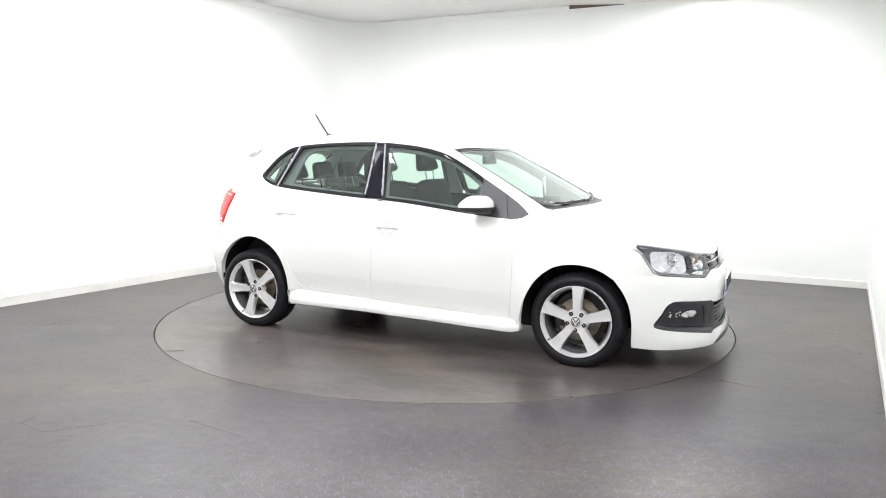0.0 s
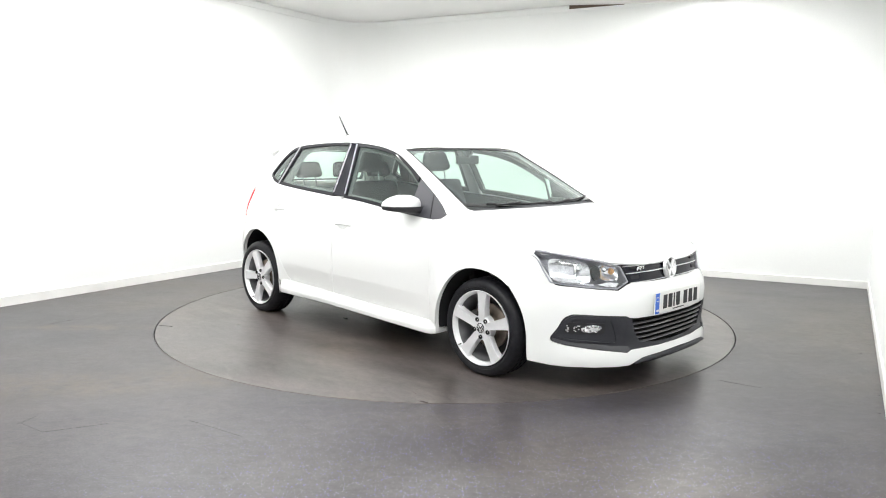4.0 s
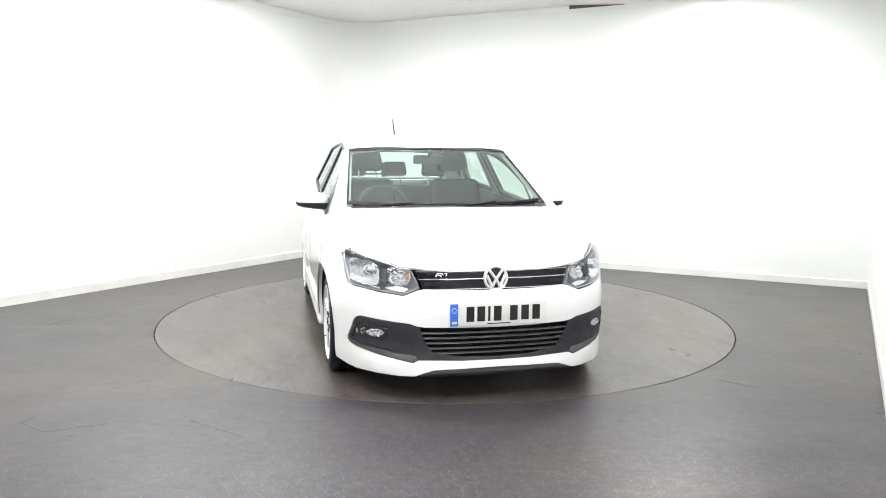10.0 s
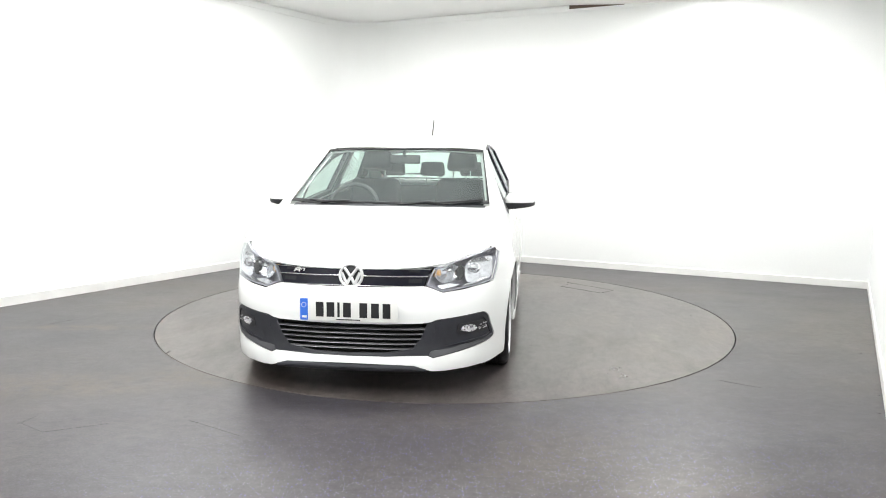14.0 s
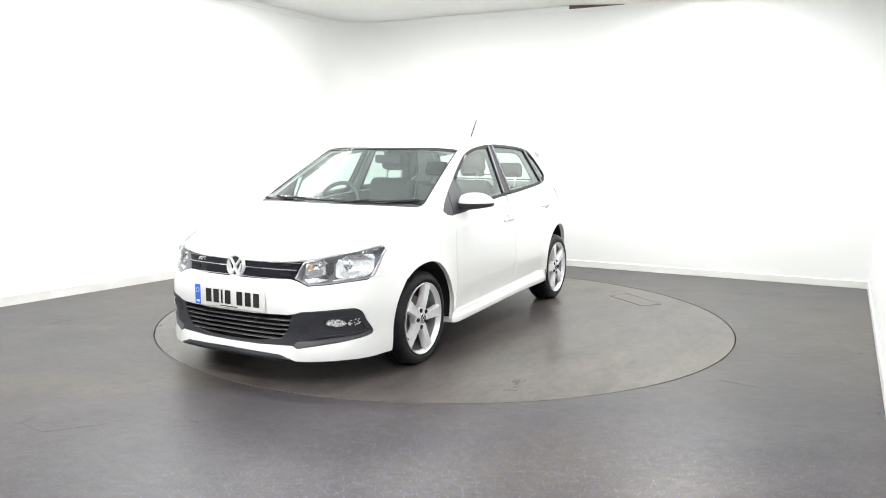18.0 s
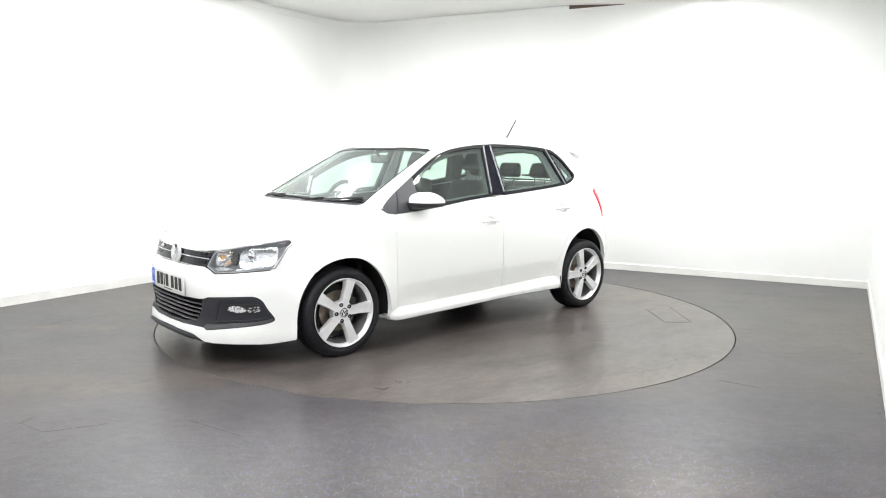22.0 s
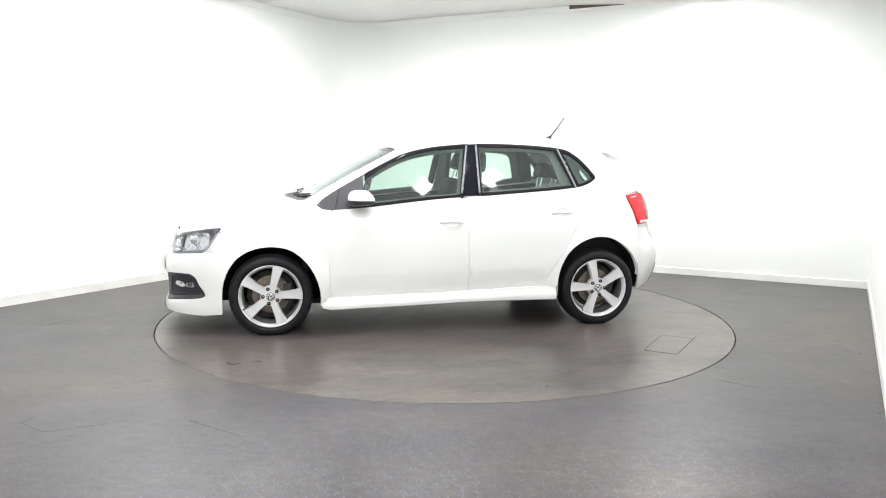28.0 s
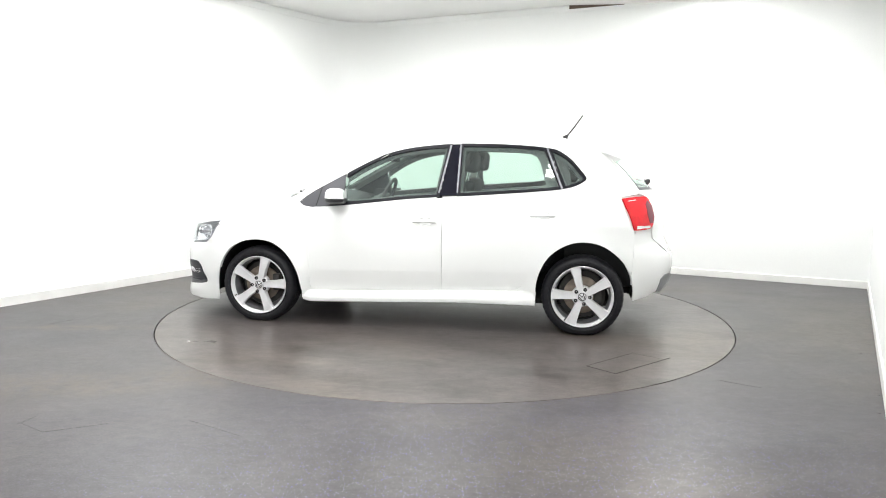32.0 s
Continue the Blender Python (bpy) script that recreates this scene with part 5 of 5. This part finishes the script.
def wheel_set(car):
    """One alloy wheel, built with its outer face towards +y, then repeated on the four hubs."""
    RT, Z = 0.297, 0.287
    n = 144
    v, f = lathe([(-0.19, 0.20), (-0.196, 0.235), (-0.192, 0.274), (-0.17, 0.293), (-0.15, RT), (-0.147, 0.2895), (-0.141, 0.2895), (-0.138, RT), (-0.112, RT), (-0.109, 0.2895), (-0.103, 0.2895), (-0.10, RT), (-0.075, RT), (-0.072, 0.2895), (-0.066, 0.2895), (-0.063, RT), (-0.045, 0.2955), (-0.03, 0.294), (-0.014, 0.284), (-0.008, 0.279), (0.002, 0.257), (0.0, 0.238), (-0.010, 0.226), (-0.02, 0.216)], n)
    # sipes across the tread blocks and shoulders
    for i, q in enumerate(v):
        rad = math.hypot(q[0], q[2])
        if rad > 0.2835 and (i % n) % 3 == 0:
            k = (rad - 0.0024)/rad
            v[i] = (q[0]*k, q[1], q[2]*k)
    tyre = (v, f)
    barrel = lathe([(-0.19, 0.2045), (-0.15, 0.1945), (-0.06, 0.1915), (-0.028, 0.2025)], 72)
    rim = lathe([(-0.03, 0.205), (-0.012, 0.214), (-0.004, 0.2245), (0.001, 0.2245), (0.002, 0.221), (-0.006, 0.2165), (-0.022, 0.211), (-0.034, 0.2035)], 72)
    hub = lathe([(-0.06, 0.078), (-0.022, 0.074), (-0.014, 0.066), (-0.013, 0.036), (-0.016, 0.034), (-0.016, 0.0)], 40)
    cap = lathe([(-0.018, 0.034), (-0.010, 0.034), (-0.007, 0.030), (-0.006, 0.0)], 32)
    brake = lathe([(-0.115, 0.05), (-0.105, 0.135), (-0.09, 0.135), (-0.09, 0.07), (-0.06, 0.066), (-0.055, 0.05)], 40)
    well = lathe([(-0.13, 0.03), (-0.13, 0.172)], 32)

    def spoke(k):
        bm = bmesh.new()
        rows = []
        a0 = math.radians(90 + 72*k)
        for r, w, y, th in ((0.035, 0.030, -0.014, 0.05), (0.075, 0.0265, -0.010, 0.045), (0.12, 0.029, -0.007, 0.040), (0.165, 0.0335, -0.006, 0.036), (0.20, 0.039, -0.006, 0.034), (0.2175, 0.047, -0.007, 0.03)):
            ring = []
            for dx, dy in ((-1, -th/1), (-1, -0.010), (-0.84, 0.0), (-0.3, -0.0015), (0.3, -0.0015), (0.84, 0.0), (1, -0.010), (1, -th/1)):
                lx, ly = dx*w, r
                c, s = math.cos(a0), math.sin(a0)
                ring.append((c*ly - s*lx, y + dy, s*ly + c*lx))
            rows.append(ring)
        v, f = loft(rows)
        return v, f
    shapes = [("rim", rim, M_ALLOY, ""), ("rim_barrel", barrel, M_BARREL, ""), ("hub_face", hub, M_ALLOY, ""), ("centre_cap", cap, M_ALLOY, "")]
    nmade = {}
    out = []
    spin = {"fl": -15, "fr": -2, "rl": 15, "rr": 20}
    for key, x, s in (("fl", 1.235, 1), ("fr", 1.235, -1), ("rl", -1.235, 1), ("rr", -1.235, -1)):
        w = new("wheel")
        w.parent = car
        tagged(w, "five-spoke silver alloy wheel with a black tyre")
        m = Matrix.Translation((CAR_OFF[0] + x, CAR_OFF[1] + s*0.830, Z)) @ pose(0, 0, 0, 0, spin[key], 0 if s > 0 else 180)
        w.matrix_basis = m
        out.append(w)
        # the tyre is flattened where it stands on the floor
        q = np.array([tuple(p) for p in tyre[0]])
        q[:, 2] = np.maximum(q[:, 2], -Z)
        ty = part("tyre", (q, tyre[1]), M_RUBBER, w)
        ty.matrix_basis = pose(0, 0, 0, 0, -spin[key], 0)
        if not nmade:
            for nm, sh, mt, lb in shapes:
                nmade[nm] = part(nm, sh, mt, w)
            for k in range(5):
                nmade[f"spoke{k}"] = part("spoke", spoke(k), M_ALLOY, w)
            for k in range(5):
                a = math.radians(90 + 36 + 72*k)
                v, f = lathe([(-0.04, 0.0135), (-0.008, 0.0135), (-0.006, 0.011), (-0.013, 0.009), (-0.014, 0.0)], 14)
                nmade[f"bolt{k}"] = part("wheel_bolt", ([(p[0] + 0.055*math.cos(a), p[1], p[2] + 0.055*math.sin(a)) for p in v], f), M_INK, w)
            v, f = lathe([(-0.012, 0.0295), (-0.0055, 0.0295), (-0.0045, 0.0275), (-0.0055, 0.0255), (-0.007, 0.0255)], 32)
            nmade["capring"] = part("cap_ring", (v, f), M_TRIM, w)
            for j, (p, q) in enumerate((((-0.016, 0.017), (0, -0.003)), ((0.016, 0.017), (0, -0.003)), ((-0.02, 0.002), (-0.009, -0.019)), ((0.02, 0.002), (0.009, -0.019)))):
                nmade[f"capbar{j}"] = part("cap_bar", tube([(p[0], -0.0055, p[1]), (q[0], -0.0055, q[1])], 0.003, 6), M_TRIM, w)
            nmade["brake"] = part("brake_disc", brake, M_DISCBRAKE, w)
            nmade["well"] = part("dust_shield", well, M_IRON, w)
            nmade["valve"] = part("valve", tube([(0.155, -0.012, -0.13), (0.165, 0.002, -0.138)], 0.004, 8), M_INK, w)
            v, f = lathe([(-0.0005, 0.247), (0.0022, 0.2455), (-0.0005, 0.244)], 72)
            nmade["bead"] = part("sidewall_ridge", (v, f), M_RUBBER, w)
        else:
            for nm, ob in nmade.items():
                o = ob.copy()
                scene.collection.objects.link(o)
                o.parent = w
    # brake calipers and wheel houses stay with the body
    for x in (1.235, -1.235):
        for s in (1, -1):
            part("brake_caliper", box((0.06, 0.05, 0.13), (x - 0.115, s*0.73, 0.30), 0.015), M_IRON, car)
            n = 28
            rows = []
            cz = 0.30 if x > 0 else 0.335
            for y in (0.50, 0.62, 0.72, 0.80, 0.832):
                rows.append([(x + 0.362*math.cos(a), s*min(y, float(side_y(x + 0.362*math.cos(a), cz + 0.362*math.sin(a))) - 0.025), cz + 0.362*math.sin(a)) for a in np.linspace(-0.2, math.pi + 0.2, n)])
            rows.insert(0, [(x + 0.02*math.cos(a), s*0.50, cz + 0.02*math.sin(a)) for a in np.linspace(-0.2, math.pi + 0.2, n)])
            part("wheel_house", loft(rows, flip=s < 0), M_LINER, car, "black inner wheel arch lining")
    return out


def door_mirror(car, s):
    x, y, z = 0.628, 0.862, 0.998
    zf = z - 0.027           # level of the flat joint between cap and base
    rows = []
    n = 16
    # length across, front and rear x, crown height
    for py, x0, x1, h in ((-0.098, 0.030, -0.060, 0.022), (-0.094, 0.052, -0.070, 0.042), (-0.075, 0.070, -0.076, 0.060), (-0.03, 0.076, -0.080, 0.073), (0.02, 0.066, -0.086, 0.074),
                          (0.06, 0.042, -0.094, 0.064), (0.088, 0.008, -0.102, 0.045), (0.102, -0.030, -0.106, 0.030), (0.106, -0.055, -0.104, 0.016)):
        ring = []
        for j in range(n):
            a = math.pi*j/(n - 1)
            cx, cz = math.cos(a), math.sin(a)
            px = (x0 + x1)/2 + (x0 - x1)/2*math.copysign(abs(cx)**(0.7 if cx > 0 else 0.45), cx)
            ring.append((x - 0.02 + px, s*(y + py), zf + h*cz**0.72))
        rows.append(ring)
    v, f = loft(rows, close=True, flip=s > 0)
    k = len(rows)
    f = list(f) + [tuple(range(n)), tuple(range((k - 1)*n, k*n))[::-1]]
    cap = part("door_mirror", (v, f), M_PAINT, car, "white door mirror on a black base")
    rows = []
    for py, x0, x1, h in ((-0.155, 0.085, -0.05, 0.058), (-0.12, 0.078, -0.058, 0.055), (-0.09, 0.070, -0.072, 0.051), (-0.03, 0.080, -0.082, 0.045), (0.03, 0.066, -0.088, 0.038), (0.075, 0.032, -0.098, 0.031), (0.102, -0.024, -0.106, 0.024), (0.109, -0.055, -0.100, 0.016)):
        ring = []
        for j in range(n):
            a = math.pi*j/(n - 1)
            cx, cz = math.cos(a), math.sin(a)
            ring.append((x - 0.02 + (x0 + x1)/2 + (x0 - x1)/2*math.copysign(abs(cx)**0.35, cx), s*(y + py), zf + 0.001 - h*cz**0.7))
        rows.append(ring)
    v, f = loft(rows, close=True, flip=s < 0)
    k = len(rows)
    f = list(f) + [tuple(range(n))[::-1], tuple(range((k - 1)*n, k*n))]
    part("mirror_base", (v, f), M_SLAT, cap, "black mirror base")
    part("mirror_glass", box((0.004, 0.15, 0.072), (x - 0.077, s*(y - 0.005), z + 0.002), 0.01, 2, turn=pose(0, 0, 0, 0, 0, -s*6)), M_CHROME, cap)


def handle(door, x, z, s):
    us = np.linspace(x - 0.085, x + 0.085, 9)
    q = S(us, np.full(9, z))*np.array([1, s, 1])
    k = np.sin(np.linspace(0, math.pi, 9))**0.5
    path = [(p[0], p[1] + s*(0.001 + 0.006*kk), p[2] + 0.004*math.sin(i/8*math.pi)) for i, (p, kk) in enumerate(zip(q, k))]
    path = [tuple(q[0])] + path + [tuple(q[-1])]
    v, f = tube(path, [0.007] + [0.0095]*9 + [0.007], 10)
    h = part("door_handle", (v, f), M_PAINT, door, "body-coloured bar handle")
    el = [(x - 0.005 + 0.0525*math.cos(a), z + 0.002 + 0.0345*math.sin(a)) for a in np.linspace(0, 2*math.pi, 28)[:-1]]

    def dish(u, w):
        p = S(u, w)
        d = np.clip(1 - ((u - x + 0.005)/0.0525)**2 - ((w - z - 0.002)/0.0345)**2, 0, 1)
        p[:, 1] -= 0.020*d**0.8
        return p
    panel("handle_scoop", dish, el, M_PAINT, door, step=0.009, lift=-0.0005, depth=0.002, inset=0, flip_y=s < 0)


def interior(car):
    # lining, floor and bulkheads
    part("cabin_floor", box((2.9, 1.38, 0.03), (0.0, 0, 0.215), 0.01), M_UNDER, car, "dark underbody")
    part("engine_block", box((0.62, 1.0, 0.42), (1.40, 0, 0.45), 0.05), M_UNDER, car)
    part("bulkhead", box((0.04, 1.30, 0.68), (0.99, 0, 0.56), 0.01), M_UNDER, car)
    part("boot_floor", box((0.62, 1.02, 0.42), (-1.40, 0, 0.52), 0.03), M_CARD, car)
    part("tunnel", box((1.9, 0.22, 0.16), (0.05, 0, 0.30), 0.04), M_DASH, car)
    part("parcel_shelf", box((0.42, 1.1, 0.02), (-1.42, 0, 0.985), 0.006), M_CARD, car)
    xs = np.linspace(0.33, -1.45, 20)
    rows = []
    for x in xs:
        ze, zc = float(Z_RAIL(x)) - 0.028, float(Z_CENTRE(x)) - 0.03
        ye = float(side_y(x, ze)) - 0.03
        ys = np.linspace(-ye, ye, 15)
        rows.append(np.stack([x + 0*ys, ys, ze + (zc - ze)*(1 - np.abs(ys/ye)**2.4)], 1))
    part("headlining", loft(rows, flip=True), M_LINING, car, "pale grey cloth headlining")
    for fl in (False, True):
        card = [(0.80, 0.30), (0.81, 0.895), (0.489, 0.925), (0.073, 0.972), (-0.2, 0.992), (-0.392, 1.002), (-0.818, 1.034), (-1.064, 1.058), (-1.2, 1.07), (-1.2, 0.7), (-0.9, 0.62), (-0.75, 0.32)]
        panel("door_lining", S, card, M_CARD, car, step=0.15, lift=-0.055, depth=0.02, flip_y=fl, back=True)
        for pts, nm in (([(-0.245, 1.37), (-0.185, 0.99), (-0.30, 1.0), (-0.302, 1.37)], "pillar_lining"), ([(-0.945, 1.362), (-1.05, 1.06), (-1.15, 1.07), (-1.10, 1.29), (-1.04, 1.348)], "dark_pillar_lining"),
                        ([(-1.2, 1.05), (-1.25, 1.14), (-1.12, 1.285), (-1.06, 1.36), (-1.3, 1.33), (-1.55, 1.06)], "pillar_lining")):
            panel("pillar_lining", S, pts, M_LINING if nm == "pillar_lining" else M_CARD, car, step=0.1, lift=-0.03, depth=0.02, flip_y=fl, back=True)
        a = screen(np.full(10, 0.99), np.linspace(0.02, 1, 10)) + [-0.02, 0, -0.02]
        b = a + [-0.05, 0.045, -0.015]
        m = loft([a + [0, -0.02, 0], a, b], flip=True)
        part("pillar_lining", mirror_y(m) if fl else m, M_LINING, car)
    for fl in (False, True):
        panel("boot_lining", R, [(0.58, 0.72), (0.90, 0.72), (0.90, 1.02), (0.58, 1.02)], M_CARD, car, step=0.1, lift=-0.05, depth=0.01, flip_y=fl, back=True)
    # dashboard
    prof = [(1.0, 0.945), (0.90, 0.955), (0.78, 0.94), (0.70, 0.905), (0.65, 0.86), (0.645, 0.76), (0.68, 0.62), (0.78, 0.5), (0.98, 0.5)]
    ys = np.linspace(-0.67, 0.67, 21)
    rows = []
    for y in ys:
        bump = 0.032*math.exp(-((y + 0.36)/0.17)**2)
        pull = 0.07*(abs(y)/0.67)**2
        rows.append([(px - (pull if i < 3 else 0), y, pz + (bump if 1 <= i <= 3 else 0) - 0.012*(abs(y)/0.67)**2*(i < 4)) for i, (px, pz) in enumerate(prof)])
    part("dashboard", loft(rows, flip=True), M_DASH, car, "dark grey moulded dashboard")
    # steering wheel, right-hand drive
    ctr, tilt = Vector((0.50, -0.36, 0.905)), pose(0, 0, 0, 0, -24, 0)
    ring = [ctr + tilt @ Vector((0.0, 0.185*math.cos(a), 0.185*math.sin(a))) for a in np.linspace(0, 2*math.pi, 41)]
    sw = part("steering_wheel", tube(ring, 0.016, 10, ends=False), M_DASH, car, "black three-spoke steering wheel")
    part("wheel_boss", box((0.05, 0.15, 0.11), ctr + tilt @ Vector((0.02, 0, -0.01)), 0.02, turn=tilt), M_DASH, sw)
    for a in (0.0, math.pi, -math.pi/2):
        part("wheel_spoke", tube([ctr + tilt @ Vector((0.012, 0.05*math.cos(a), 0.05*math.sin(a))), ctr + tilt @ Vector((0, 0.18*math.cos(a), 0.18*math.sin(a)))], 0.014, 8), M_HOUSING, sw)
    part("steering_column", tube([ctr + tilt @ Vector((0.03, 0, 0)), ctr + Vector((0.30, 0, -0.12))], 0.04, 12), M_DASH, sw)
    # seats
    for s in (1, -1):
        seat = part("front_seat", box((0.52, 0.50, 0.16), (0.13, s*0.36, 0.47), 0.05, 4), M_CLOTH, car, "black cloth front seat")
        part("backrest", box((0.15, 0.49, 0.66), (-0.225, s*0.36, 0.775), 0.05, 4, turn=pose(0, 0, 0, 0, -17, 0), taper=(0.8, 0.82)), M_CLOTH, seat)
        part("headrest", box((0.125, 0.265, 0.165), (-0.372, s*0.36, 1.246), 0.05, 4, turn=pose(0, 0, 0, 0, -14, 0), taper=(0.62, 0.84)), M_CLOTH, seat)
        for d in (0.07, -0.07):
            part("headrest_post", tube([(-0.315, s*0.36 + d, 1.04), (-0.35, s*0.36 + d, 1.20)], 0.006, 8), M_CHROME, seat)
    bench = part("rear_bench", box((0.48, 1.22, 0.18), (-0.72, 0, 0.50), 0.05, 4), M_CLOTH, car, "black cloth rear bench")
    part("backrest", box((0.14, 1.22, 0.56), (-1.03, 0, 0.74), 0.05, 4, turn=pose(0, 0, 0, 0, -20, 0), taper=(0.8, 0.92)), M_CLOTH, bench)
    for y in (-0.38, 0.0, 0.38):
        part("headrest", box((0.09, 0.24, 0.13), (-1.15, y, 1.165), 0.035, 4, turn=pose(0, 0, 0, 0, -14, 0), taper=(0.8, 0.88)), M_CLOTH, bench)
        for d in (0.06, -0.06):
            part("headrest_post", tube([(-1.115, y + d, 0.99), (-1.145, y + d, 1.13)], 0.006, 8), M_CHROME, bench)
    # inside mirror
    m = part("inside_mirror", box((0.03, 0.23, 0.065), (0.335, 0.0, 1.262), 0.015, 3), M_DASH, car, "dark inside mirror")
    part("mirror_stalk", tube([(0.345, 0, 1.285), (0.385, 0, 1.318)], 0.012, 8), M_DASH, m)


def small_parts(car):
    # aerial
    a = part("aerial_foot", tube([(-1.07, 0, 1.437), (-1.092, 0, 1.452), (-1.105, 0, 1.466)], [0.022, 0.015, 0.007], 12), M_INK, car, "black roof aerial")
    part("aerial_rod", tube([(-1.098, 0, 1.458), (-1.16, 0, 1.54), (-1.217, 0, 1.622)], [0.0065, 0.0055, 0.0045], 8), M_INK, a)
    # wipers
    for y0, y1, x0 in ((-0.52, 0.10, 0), (0.02, 0.62, 0)):
        us = np.linspace(y0, y1, 12)
        p = screen(us/0.66, np.full(12, 0.03) + 0.02*np.linspace(0, 1, 12)) + [0.007, 0, 0.009]
        w = part("wiper", tube([tuple(q) for q in p], 0.007, 6), M_INK, car, "black windscreen wiper")
        arm = [tuple(p[5] + [0.006, 0, 0.012]), tuple(p[3] + [0.012, 0, 0.004]), tuple(p[1] + [0.02, 0, -0.006])]
        part("wiper_arm", tube(arm, 0.006, 6), M_INK, w)
    # rear wiper
    p = rear_screen(np.linspace(0.0, -0.62, 8), np.full(8, 0.12)) + [-0.012, 0, 0.012]
    w = part("rear_wiper", tube([tuple(q) for q in p], 0.008, 6), M_INK, car)
    part("wiper_pivot", tube([(-1.735, 0, 1.085), (-1.752, 0, 1.10), (-1.765, 0, 1.105)], [0.022, 0.02, 0.012], 12), M_INK, w)
    part("under_shield", box((0.4, 1.0, 0.02), (1.6, 0, 0.215), 0.005), M_UNDER, car)
    for s in (1, -1):
        door_mirror(car, s)


CAR_OFF = (0.0, 0.0)


def build_car():
    car = thing("car", "white five-door hatchback standing on the turntable", "car")
    doors = body(car)
    glazing(car)
    nose(car)
    headlamps(car)
    tail(car)
    wheel_set(car)
    interior(car)
    small_parts(car)
    for i, s in enumerate((1, -1)):
        handle(doors["f"][i], -0.075, 0.806, s)
        handle(doors["r"][i], -0.935, 0.866, s)
    return car


room()
ground()
ceiling_light_things()
disc = turntable()
car = build_car()

# ---- what moves ----
TURN = spline([0, 3, 6, 9, 12, 15.5, 18, 21, 24, 26.5, 28, 30, 32],
              [-24.49, -39.91, -55.28, -70.87, -86.52, -104.8, -117.85, -133.27, -148.73, -161.6, -169.24, -179.21, -189.06])


def motions():
    times = [float(t) for t in range(33)]
    walk(disc, [(t, pose(0, 0, 0, 0, 0, float(TURN(t)))) for t in times])
    walk(car, [(t, pose(0, 0, 0, 0, 0, float(TURN(t))) @ pose(CAR_X, CAR_Y, 0)) for t in times])


motions()
